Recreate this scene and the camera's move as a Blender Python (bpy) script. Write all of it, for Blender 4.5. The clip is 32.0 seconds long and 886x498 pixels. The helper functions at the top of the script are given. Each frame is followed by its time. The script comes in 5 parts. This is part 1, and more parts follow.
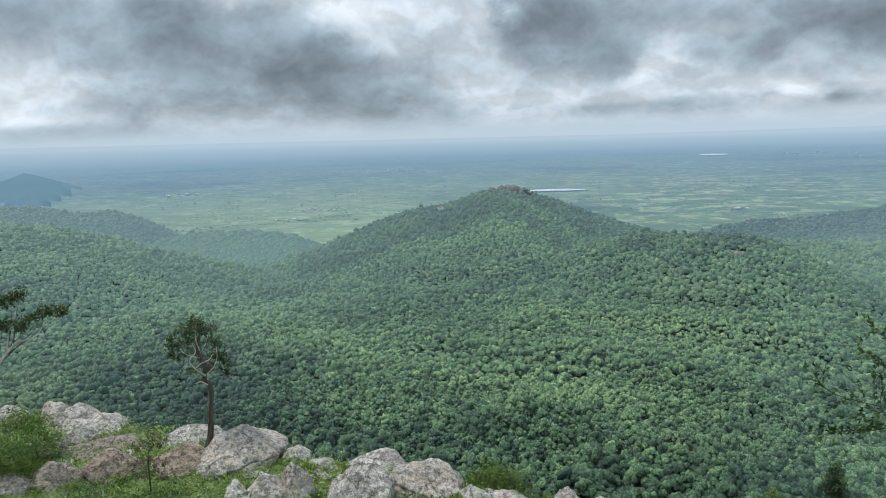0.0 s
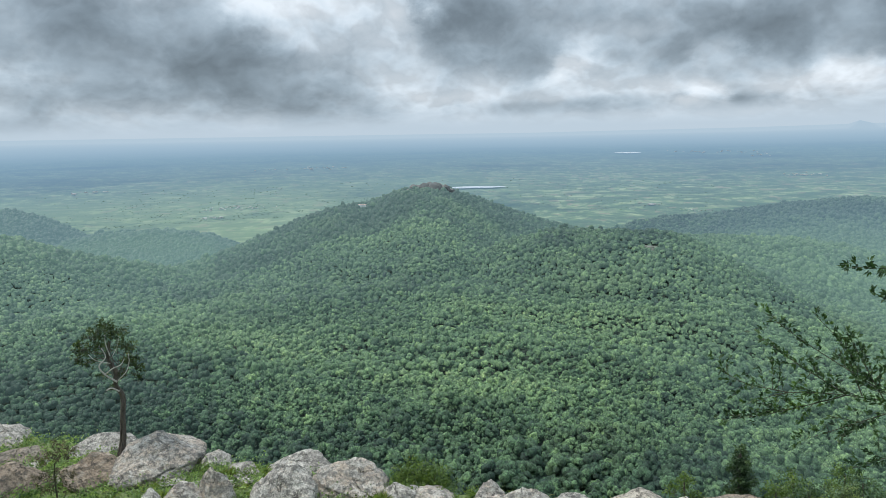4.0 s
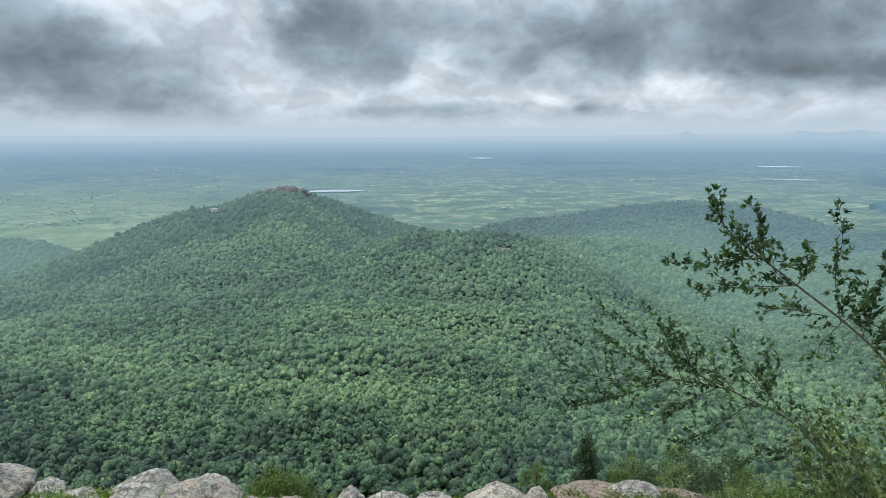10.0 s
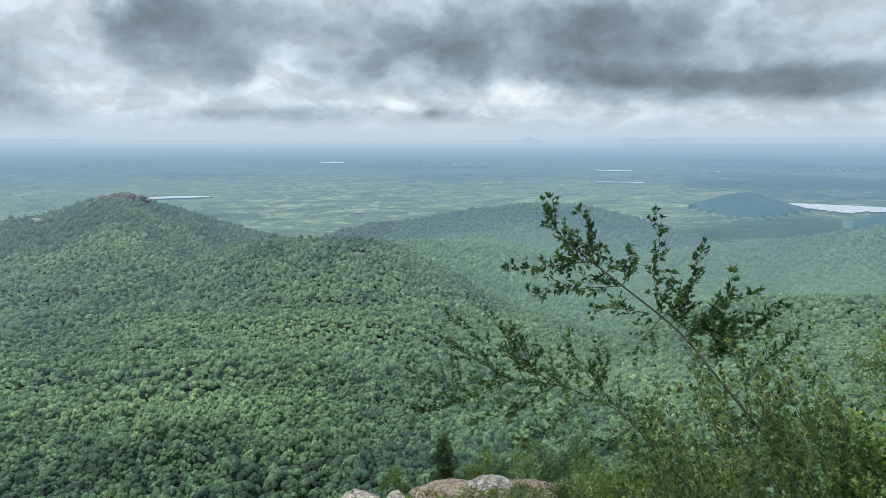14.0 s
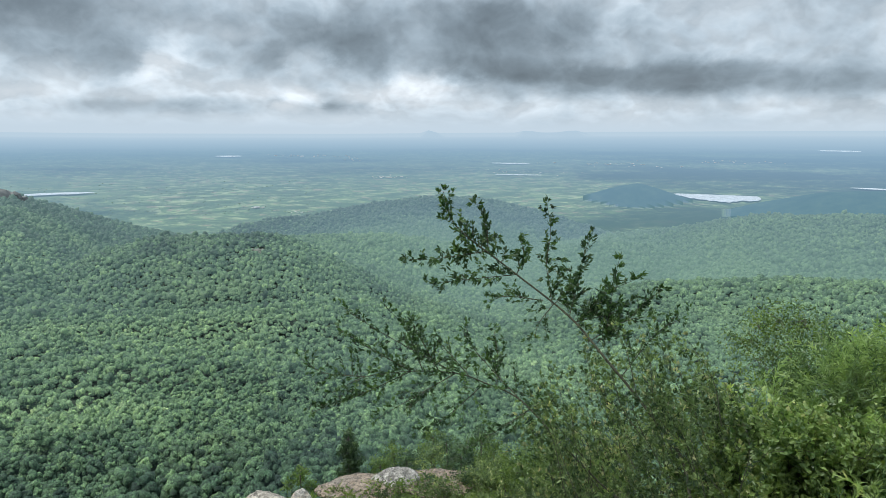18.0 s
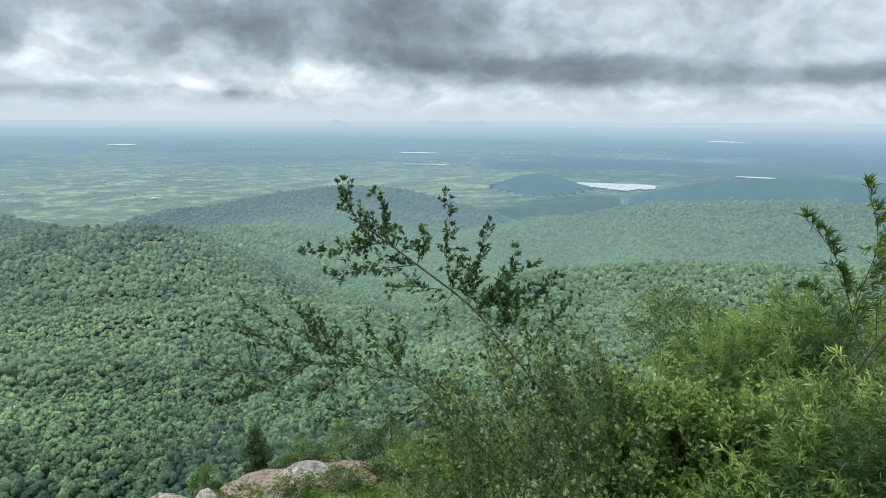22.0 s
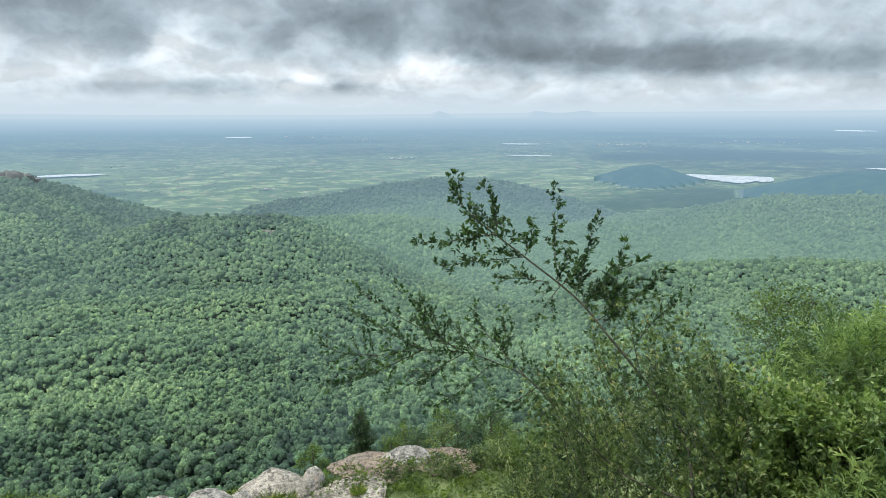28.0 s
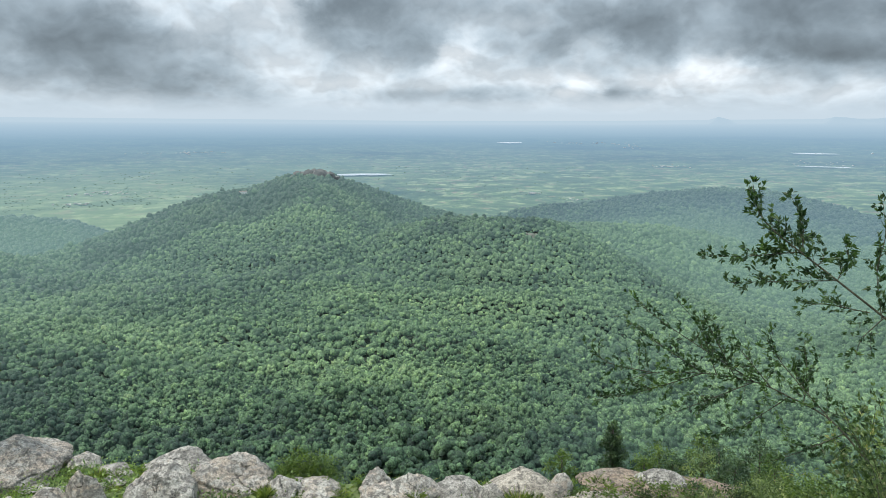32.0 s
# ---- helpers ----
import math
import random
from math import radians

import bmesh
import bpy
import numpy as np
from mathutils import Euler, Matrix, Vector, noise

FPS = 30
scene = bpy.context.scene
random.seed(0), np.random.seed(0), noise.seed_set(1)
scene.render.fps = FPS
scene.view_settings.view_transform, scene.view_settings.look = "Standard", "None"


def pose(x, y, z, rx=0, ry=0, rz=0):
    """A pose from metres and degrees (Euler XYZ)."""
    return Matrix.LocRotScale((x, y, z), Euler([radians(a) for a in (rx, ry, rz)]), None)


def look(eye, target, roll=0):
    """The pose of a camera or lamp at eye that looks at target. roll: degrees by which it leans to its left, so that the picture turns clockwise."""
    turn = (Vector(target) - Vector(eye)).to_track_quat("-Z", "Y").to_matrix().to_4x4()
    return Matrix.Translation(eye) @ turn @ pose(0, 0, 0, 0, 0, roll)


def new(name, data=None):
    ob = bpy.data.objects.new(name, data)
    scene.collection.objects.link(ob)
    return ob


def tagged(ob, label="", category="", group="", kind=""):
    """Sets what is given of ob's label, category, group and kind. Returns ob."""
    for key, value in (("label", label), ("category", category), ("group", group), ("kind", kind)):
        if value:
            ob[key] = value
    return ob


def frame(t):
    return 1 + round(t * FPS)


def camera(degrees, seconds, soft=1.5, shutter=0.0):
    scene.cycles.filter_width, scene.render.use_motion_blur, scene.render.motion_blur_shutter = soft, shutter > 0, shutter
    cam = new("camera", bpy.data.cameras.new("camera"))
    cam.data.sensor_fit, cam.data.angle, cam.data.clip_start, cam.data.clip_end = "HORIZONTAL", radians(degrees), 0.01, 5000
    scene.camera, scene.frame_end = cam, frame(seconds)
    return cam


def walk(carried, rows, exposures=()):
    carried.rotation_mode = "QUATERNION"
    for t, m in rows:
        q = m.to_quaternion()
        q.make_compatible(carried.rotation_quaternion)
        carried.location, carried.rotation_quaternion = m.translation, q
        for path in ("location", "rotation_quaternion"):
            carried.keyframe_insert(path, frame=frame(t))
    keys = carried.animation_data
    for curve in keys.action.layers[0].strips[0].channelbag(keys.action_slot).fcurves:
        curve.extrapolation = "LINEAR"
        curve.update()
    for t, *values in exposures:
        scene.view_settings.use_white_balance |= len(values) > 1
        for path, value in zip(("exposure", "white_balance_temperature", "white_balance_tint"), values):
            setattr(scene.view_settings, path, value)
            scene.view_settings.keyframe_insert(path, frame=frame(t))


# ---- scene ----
# ---- camera: turns on the spot at the edge of a hilltop; the eye is 1.6 m over the ground ----
EYE = Vector((0.0, 0.0, 1.6))
cam = camera(64.98, 32.0, soft=0.6)
# seconds, offset of the eye (x, y, z), heading clockwise from +Y, pitch, roll
ROWS = [
    (0, -0.008, 0.004, -0.001, -3.99, -9.36, -1.88),
    (0.5, -0.029, 0.043, -0.022, -3.16, -9.51, -1.86),
    (1, -0.023, 0.054, -0.044, -2.37, -9.64, -1.80),
    (1.5, 0.003, 0.043, -0.018, -1.55, -9.73, -1.77),
    (2, 0.025, 0.024, -0.024, -0.70, -9.74, -1.80),
    (2.5, 0.023, 0.027, -0.014, 0.16, -9.72, -1.78),
    (3, 0.024, 0.024, -0.025, 0.97, -9.73, -1.72),
    (3.5, 0.015, 0.018, -0.010, 1.71, -9.76, -1.58),
    (5.5, 0.031, -0.005, 0.003, 4.68, -9.72, -1.17),
    (6, 0.065, 0.006, -0.008, 5.47, -9.70, -1.22),
    (6.5, 0.054, 0.005, -0.005, 6.32, -9.76, -1.23),
    (7, 0.060, -0.022, 0.005, 7.25, -9.83, -1.23),
    (7.5, 0.074, -0.045, 0.006, 8.18, -9.90, -1.24),
    (8, 0.084, -0.038, -0.002, 9.13, -9.91, -1.23),
    (8.5, 0.074, -0.025, -0.006, 10.08, -9.86, -1.03),
    (9, 0.083, -0.028, -0.013, 11.12, -9.79, -0.85),
    (9.5, 0.113, -0.009, 0.000, 12.45, -9.70, -0.60),
    (10, 0.093, -0.006, -0.024, 14.18, -9.61, -0.24),
    (10.5, 0.111, 0.011, -0.027, 16.08, -9.56, 0.05),
    (11, 0.102, -0.011, -0.023, 18.03, -9.51, 0.34),
    (11.5, 0.134, -0.003, 0.006, 19.82, -9.54, 0.24),
    (12, 0.143, -0.005, 0.007, 21.34, -9.57, 0.24),
    (12.5, 0.141, -0.015, 0.005, 22.67, -9.54, 0.26),
    (13, 0.152, -0.012, 0.012, 23.98, -9.49, 0.19),
    (13.5, 0.147, -0.002, 0.020, 25.19, -9.39, 0.17),
    (14, 0.173, -0.012, 0.022, 26.31, -9.26, 0.20),
    (14.5, 0.189, -0.020, 0.023, 27.32, -9.12, 0.27),
    (16.5, 0.192, -0.029, 0.030, 31.30, -9.09, 0.56),
    (17, 0.194, -0.040, 0.027, 32.37, -9.27, 0.53),
    (17.5, 0.181, -0.048, 0.015, 33.35, -9.48, 0.47),
    (18, 0.196, -0.062, 0.017, 34.43, -9.76, 0.37),
    (18.5, 0.207, -0.068, 0.029, 35.46, -10.03, 0.38),
    (19, 0.233, -0.081, 0.044, 36.51, -10.24, 0.29),
    (19.5, 0.222, -0.079, 0.048, 37.55, -10.33, 0.36),
    (20, 0.212, -0.088, 0.033, 38.60, -10.39, 0.45),
    (20.5, 0.222, -0.096, 0.038, 39.62, -10.48, 0.55),
    (21, 0.241, -0.106, 0.044, 40.46, -10.55, 0.76),
    (21.5, 0.245, -0.108, 0.048, 41.21, -10.60, 0.83),
    (22, 0.246, -0.123, 0.030, 42.05, -10.54, 0.87),
    (22.5, 0.248, -0.122, 0.044, 43.08, -10.43, 0.93),
    (23, 0.236, -0.130, 0.034, 44.24, -10.39, 0.87),
    (23.5, 0.260, -0.146, 0.042, 45.31, -10.40, 0.85),
    (24, 0.273, -0.163, 0.052, 46.01, -10.52, 0.82),
    (24.5, 0.256, -0.168, 0.059, 46.20, -10.73, 0.74),
    (26.5, 0.125, -0.150, 0.075, 41.71, -11.27, 0.55),
    (27, 0.119, -0.172, 0.059, 39.35, -11.29, 0.41),
    (27.5, 0.118, -0.196, 0.061, 36.54, -11.27, 0.39),
    (28, 0.110, -0.197, 0.061, 33.57, -11.31, 0.20),
    (28.5, 0.113, -0.192, 0.067, 30.50, -11.35, 0.11),
    (29, 0.102, -0.169, 0.080, 27.54, -11.37, 0.03),
    (29.5, 0.067, -0.123, 0.085, 24.73, -11.26, 0.09),
    (30, 0.053, -0.099, 0.063, 21.95, -11.17, 0.12),
    (30.5, 0.060, -0.064, 0.034, 19.23, -11.06, 0.23),
    (31, 0.062, -0.042, 0.034, 16.54, -11.00, 0.28),
    (31.5, 0.049, -0.014, 0.027, 14.06, -10.97, 0.16),
    (32, 0.030, -0.004, 0.021, 11.95, -10.88, 0.08),
]
EXPOSURES = [(0, 0.0, 6380, 10), (9, 0.0, 6380, 10), (13, 0.05, 6380, 10), (19, 0.14, 6450, 10), (24, 0.24, 6600, 10), (28, 0.26, 6600, 10), (32, 0.18, 6550, 10)]
walk(cam, [(t, pose(EYE.x + x, EYE.y + y, EYE.z + z, 90 + p, 0, -h) @ pose(0, 0, 0, 0, 0, r))
           for t, x, y, z, h, p, r in ROWS], EXPOSURES)


def at(az, el, r):
    """The point at heading az and elevation el (degrees) from the eye, r metres away over the ground."""
    a = radians(az)
    return Vector((r * math.sin(a), r * math.cos(a), EYE.z + r * math.tan(radians(el))))


STAND = Vector((.25, -.13, .04))


def from_stand(az, el, r):
    """The same from the place a step to the right, where the near shrubs are looked over."""
    return at(az, el, r) + STAND


# ---- node helpers ----
def link(nt, a, b):
    nt.links.new(a, b)


def mnode(nt, op, a, b=None, c=None, clamp=False):
    n = nt.nodes.new("ShaderNodeMath")
    n.operation, n.use_clamp = op, clamp
    for i, v in enumerate((a, b, c)):
        if v is None:
            continue
        if isinstance(v, (int, float)):
            n.inputs[i].default_value = v
        else:
            link(nt, v, n.inputs[i])
    return n.outputs[0]


def ramp(nt, fac, stops, interp="LINEAR"):
    n = nt.nodes.new("ShaderNodeValToRGB")
    n.color_ramp.interpolation = interp
    e = n.color_ramp.elements
    while len(e) < len(stops):
        e.new(0.5)
    for k, (p, col) in zip(e, stops):
        k.position = p
        k.color = (*col, 1) if len(col) == 3 else col
    link(nt, fac, n.inputs[0])
    return n.outputs[0]


def mix(nt, fac, a, b, blend="MIX"):
    n = nt.nodes.new("ShaderNodeMix")
    n.data_type, n.blend_type = "RGBA", blend
    for i, v in ((0, fac), (6, a), (7, b)):
        if isinstance(v, (int, float)):
            n.inputs[i].default_value = v
        elif isinstance(v, tuple):
            n.inputs[i].default_value = (*v, 1)
        else:
            link(nt, v, n.inputs[i])
    return n.outputs[2]


def tex_noise(nt, vec, scale, detail=4, rough=0.55, dist=0.0):
    n = nt.nodes.new("ShaderNodeTexNoise")
    n.inputs["Scale"].default_value, n.inputs["Detail"].default_value = scale, detail
    n.inputs["Roughness"].default_value, n.inputs["Distortion"].default_value = rough, dist
    link(nt, vec, n.inputs["Vector"])
    return n.outputs["Fac"]


def tex_voronoi(nt, vec, scale, feature="F1", out="Distance"):
    n = nt.nodes.new("ShaderNodeTexVoronoi")
    n.feature = feature
    n.inputs["Scale"].default_value = scale
    link(nt, vec, n.inputs["Vector"])
    return n.outputs[out]


def scaled(nt, vec, s):
    n = nt.nodes.new("ShaderNodeMapping")
    n.inputs["Scale"].default_value = s
    link(nt, vec, n.inputs["Vector"])
    return n.outputs[0]


def bump(nt, height, strength, distance):
    n = nt.nodes.new("ShaderNodeBump")
    n.inputs["Strength"].default_value, n.inputs["Distance"].default_value = strength, distance
    link(nt, height, n.inputs["Height"])
    return n.outputs[0]


# ---- world: a closed deck of broken cloud over a hazy horizon ----
SUN_EL, SUN_AZ = 62.0, -75.0
world = bpy.data.worlds.new("overcast_sky")
scene.world = world
world.use_nodes = True
wt = world.node_tree
wt.nodes.clear()
wc = wt.nodes.new("ShaderNodeTexCoord").outputs["Generated"]
sep = wt.nodes.new("ShaderNodeSeparateXYZ")
link(wt, wc, sep.inputs[0])
dx, dy, dz = sep.outputs
W_AZ = mnode(wt, "MULTIPLY", mnode(wt, "ARCTAN2", dx, dy), 57.2958)
W_EL = mnode(wt, "MULTIPLY", mnode(wt, "ARCSINE", dz), 57.2958)
up = mnode(wt, "MAXIMUM", dz, 0.0)
flat = mnode(wt, "MULTIPLY", mnode(wt, "LOGARITHM", mnode(wt, "ADD", up, 0.03), math.e), 0.06)
flat = mnode(wt, "MULTIPLY_ADD", up, 0.95, flat)
comb = wt.nodes.new("ShaderNodeCombineXYZ")
for src, dst in zip((dx, dy, flat), comb.inputs):
    link(wt, src, dst)
sky_p = comb.outputs[0]
big = tex_noise(wt, sky_p, 5.0, 9, 0.5, 0.3)
fine = tex_noise(wt, sky_p, 14.0, 9, 0.55, 0.5)
# thick dark masses, then thin bright openings: heading, elevation, half sizes, weight
THICK = [(-33.0, 8.5, 6.0, 2.8, .22), (-23.0, 8.4, 5.6, 2.6, .40), (-15.5, 8.0, 3.7, 3.7, .30), (-11.0, 3.5, 11.0, 2.9, .30), (-24.5, 4.3, 7.9, 2.1, .20), (-32.4, 1.0, 7.0, .75, .18), (6.6, 7.4, 4.9, 3.5, .42),
         (19.7, 5.5, 4.2, 1.8, .30), (13.0, 6.8, 2.6, 1.7, .14), (13.9, 1.6, 10.7, .65, .20), (26.1, 5.9, 3.3, 2.3, .20), (33.5, 7.6, 10.2, 2.8, .34), (39.2, 4.6, 5.6, .95, .22), (50.4, 7.4, 8.4, 3.4, .12),
         (17.5, 8.9, 5.6, 1.6, .20), (24.7, 1.5, 2.8, .6, .20), (40.2, 7.2, 6.0, 3.4, .22), (51.0, 3.7, 12.6, 1.1, .38), (66, 7.0, 12.0, 4.0, .20), (73.2, 3.5, 7.0, .85, .28)]
THIN = [(-6.2, 9.4, 6.0, 1.4, -.24), (-7.2, 6.6, 2.6, 1.0, -.10), (11.9, 5.0, 1.7, 1.7, -.22), (22.3, 2.15, 1.6, .95, -.30), (-.1, 3.8, 5.1, 1.7, -.12), (-31.3, 4.3, 3.3, 1.3, -.18), (.9, 9.1, 1.2, 1.4, -.16), (23.7, 5.2, 1.8, 1.3, -.22),
        (-34.4, 1.9, 3.7, .5, -.14), (32.8, 3.8, 4.2, .95, -.24), (69.7, 5.2, 2.8, .75, -.12), (73.2, 7.4, 6.5, 2.3, -.06), (55.6, 1.7, 23.0, .75, -.04), (29.6, 3.0, 4.2, 1.3, -.18)]
lifted = wt.nodes.new("ShaderNodeVectorMath")
lifted.operation = "ADD"
lifted.inputs[1].default_value = (0, 0, 0.022)
link(wt, sky_p, lifted.inputs[0])
big_up = tex_noise(wt, lifted.outputs[0], 5.0, 9, 0.5, 0.3)
fine_up = tex_noise(wt, lifted.outputs[0], 14.0, 9, 0.55, 0.5)
field = mnode(wt, "ADD", mnode(wt, "MULTIPLY", big, 0.62), mnode(wt, "MULTIPLY", fine, 0.52))


def billow(vec):
    """Cauliflower lumps: a distorted cell pattern with finer cells in it."""
    wob = wt.nodes.new("ShaderNodeTexNoise")
    wob.inputs["Scale"].default_value, wob.inputs["Detail"].default_value = 9.0, 4
    link(wt, vec, wob.inputs["Vector"])
    sc = wt.nodes.new("ShaderNodeVectorMath")
    sc.operation = "MULTIPLY_ADD"
    sc.inputs[1].default_value = (.16, .16, .12)
    link(wt, wob.outputs["Color"], sc.inputs[0])
    link(wt, vec, sc.inputs[2])
    n = wt.nodes.new("ShaderNodeTexVoronoi")
    n.feature = "SMOOTH_F1"
    n.inputs["Scale"].default_value, n.inputs["Detail"].default_value, n.inputs["Roughness"].default_value, n.inputs["Smoothness"].default_value = 8.0, 3.0, 0.55, 0.45
    link(wt, sc.outputs[0], n.inputs["Vector"])
    return n.outputs["Distance"]


puff, puff_up = billow(sky_p), billow(lifted.outputs[0])
field = mnode(wt, "MULTIPLY_ADD", puff, -0.20, field)
field = mnode(wt, "ADD", field, -0.04)
# billows are lighter on their upper sides and darker beneath
relief = mnode(wt, "ADD", mnode(wt, "MULTIPLY", mnode(wt, "SUBTRACT", big, big_up), 1.8), mnode(wt, "MULTIPLY", mnode(wt, "SUBTRACT", fine, fine_up), 0.6))
relief = mnode(wt, "MULTIPLY_ADD", mnode(wt, "SUBTRACT", puff_up, puff), 0.7, relief)
relief = mnode(wt, "MINIMUM", mnode(wt, "MAXIMUM", mnode(wt, "ADD", 1.0, relief), 0.86), 1.16)
# the edges of the masses are torn by the wind
tear = wt.nodes.new("ShaderNodeTexNoise")
tear.inputs["Scale"].default_value, tear.inputs["Detail"].default_value, tear.inputs["Roughness"].default_value = 6.5, 7, 0.58
link(wt, sky_p, tear.inputs["Vector"])
torn = wt.nodes.new("ShaderNodeSeparateXYZ")
link(wt, tear.outputs["Color"], torn.inputs[0])
T_AZ = mnode(wt, "MULTIPLY_ADD", mnode(wt, "SUBTRACT", torn.outputs[0], 0.5), 13.0, W_AZ)
T_EL = mnode(wt, "MULTIPLY_ADD", mnode(wt, "MULTIPLY", mnode(wt, "SUBTRACT", torn.outputs[1], 0.5), mnode(wt, "ADD", W_EL, 1.0)), 0.6, W_EL)
for ca, ce, sa, se, w in THICK + THIN:
    qa = mnode(wt, "POWER", mnode(wt, "ABSOLUTE", mnode(wt, "MULTIPLY", mnode(wt, "SUBTRACT", T_AZ, float(ca)), 1 / sa)), 3.0)
    qe = mnode(wt, "POWER", mnode(wt, "ABSOLUTE", mnode(wt, "MULTIPLY", mnode(wt, "SUBTRACT", T_EL, float(ce)), 1 / se)), 3.0)
    g = mnode(wt, "EXPONENT", mnode(wt, "MULTIPLY", mnode(wt, "ADD", qa, qe), -1.0))
    field = mnode(wt, "MULTIPLY_ADD", g, w, field)
cloud = ramp(wt, field, [(0.10, (0.75, 0.815, 0.87)), (0.30, (0.595, 0.68, 0.75)), (0.46, (0.435, 0.52, 0.59)), (0.60, (0.318, 0.393, 0.455)), (0.74, (0.222, 0.28, 0.328)), (0.90, (0.163, 0.205, 0.24)), (1.0, (0.14, 0.175, 0.205))])
grey = wt.nodes.new("ShaderNodeCombineXYZ")
for k in range(3):
    link(wt, relief, grey.inputs[k])
cloud = mix(wt, 1.0, cloud, grey.outputs[0], "MULTIPLY")
# towards the horizon the deck thins into a pale band; overhead it is brighter, as any overcast sky
band = ramp(wt, mnode(wt, "MULTIPLY", W_EL, 0.1), [(0.0, (1, 1, 1)), (0.04, (.8, .8, .8)), (0.17, (0, 0, 0))])
cloud = mix(wt, band, cloud, (0.53, 0.635, 0.725))
sky = wt.nodes.new("ShaderNodeTexSky")
sky.sky_type, sky.sun_disc = "NISHITA", False
sky.sun_elevation, sky.sun_rotation = radians(SUN_EL), radians(SUN_AZ)
blue = mix(wt, 1.0, sky.outputs[0], (0.1, 0.1, 0.1), "MULTIPLY")
deck = mix(wt, 0.97, blue, cloud)
zen = ramp(wt, dz, [(0.2, (1, 1, 1)), (0.75, (1.9, 1.95, 2.0))])
deck = mix(wt, 1.0, deck, zen, "MULTIPLY")
bg = wt.nodes.new("ShaderNodeBackground")
link(wt, deck, bg.inputs[0])
bg.inputs[1].default_value = 1.0
link(wt, bg.outputs[0], wt.nodes.new("ShaderNodeOutputWorld").inputs[0])

sun = bpy.data.lights.new("sun", "SUN")
sun.energy, sun.angle, sun.color = 3.4, radians(12), (1.0, 0.95, 0.85)
sa, se = radians(SUN_AZ), radians(SUN_EL)
sd = Vector((math.sin(sa) * math.cos(se), math.cos(sa) * math.cos(se), math.sin(se)))
sun_ob = new("sun", sun)
sun_ob.matrix_world = look(sd * 200, (0, 0, 0))


# ---- materials ----
def material(name):
    m = bpy.data.materials.new(name)
    m.use_nodes = True
    nt = m.node_tree
    bs = nt.nodes["Principled BSDF"]
    obj = nt.nodes.new("ShaderNodeTexCoord").outputs["Object"]
    pos = nt.nodes.new("ShaderNodeNewGeometry").outputs["Position"]
    return m, nt, bs, obj, pos


def attr(nt, name, out="Fac"):
    n = nt.nodes.new("ShaderNodeAttribute")
    n.attribute_name = name
    return n.outputs[out]


def mat_forest(name):
    """Tree crowns of a dry evergreen forest: crown tint of species and painted light, leafy grain, wide lighter
    patches, and the valley's haze painted over them as emission.
    """
    m, nt, bs, obj, pos = material(name)
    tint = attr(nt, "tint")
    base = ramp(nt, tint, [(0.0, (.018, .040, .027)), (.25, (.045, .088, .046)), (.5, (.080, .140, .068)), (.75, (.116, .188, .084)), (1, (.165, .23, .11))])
    clump = nt.nodes.new("ShaderNodeNewGeometry").outputs["Random Per Island"]
    base = mix(nt, 1.0, base, ramp(nt, clump, [(0, (.66, .70, .74)), (.5, (1, 1, 1)), (1, (1.34, 1.29, 1.18))]), "MULTIPLY")
    patch = tex_noise(nt, scaled(nt, pos, (1, 0.6, 0)), 0.006, 3, .6)
    col = mix(nt, ramp(nt, patch, [(.52, (0, 0, 0)), (.68, (.45, .45, .45))]), base, (.130, .200, .085))
    # leaf highlights and the bluish shade of gaps painted into the grain
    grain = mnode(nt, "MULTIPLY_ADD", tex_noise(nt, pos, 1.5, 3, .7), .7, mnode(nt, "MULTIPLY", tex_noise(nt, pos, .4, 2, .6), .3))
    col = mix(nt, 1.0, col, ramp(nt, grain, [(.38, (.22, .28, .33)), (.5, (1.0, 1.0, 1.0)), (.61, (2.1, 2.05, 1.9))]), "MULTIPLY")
    bs.inputs["Roughness"].default_value = .65
    bs.inputs["Specular IOR Level"].default_value = .25
    link(nt, bump(nt, tex_noise(nt, pos, 1.3, 4, .7), .8, .8), bs.inputs["Normal"])
    # haze painted in: the base colour fades while a bluish emission takes over
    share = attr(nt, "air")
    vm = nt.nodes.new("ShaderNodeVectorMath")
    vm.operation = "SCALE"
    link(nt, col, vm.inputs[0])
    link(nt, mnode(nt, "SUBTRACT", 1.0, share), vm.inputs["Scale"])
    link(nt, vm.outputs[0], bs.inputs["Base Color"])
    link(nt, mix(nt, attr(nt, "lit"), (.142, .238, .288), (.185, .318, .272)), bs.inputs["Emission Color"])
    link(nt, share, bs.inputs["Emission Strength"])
    return m


def mat_ground():
    m, nt, bs, obj, pos = material("hillside_ground")
    n1, n2 = tex_noise(nt, pos, .35, 6, .65), tex_noise(nt, pos, 4, 5, .7)
    col = ramp(nt, n1, [(.3, (.06, .085, .03)), (.5, (.11, .15, .05)), (.68, (.16, .19, .07))])
    col = mix(nt, ramp(nt, n2, [(.55, (0, 0, 0)), (.75, (.5, .5, .5))]), col, (.16, .13, .075))
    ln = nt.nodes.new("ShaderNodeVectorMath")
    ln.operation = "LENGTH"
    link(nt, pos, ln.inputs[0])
    # floor under the trees near black: shade between crowns put into its colour
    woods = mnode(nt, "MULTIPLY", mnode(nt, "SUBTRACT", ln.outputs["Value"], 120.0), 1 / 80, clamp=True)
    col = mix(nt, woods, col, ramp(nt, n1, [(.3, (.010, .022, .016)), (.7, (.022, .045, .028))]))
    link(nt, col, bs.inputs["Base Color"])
    bs.inputs["Roughness"].default_value = .9
    link(nt, bump(nt, n2, .8, .15), bs.inputs["Normal"])
    return m


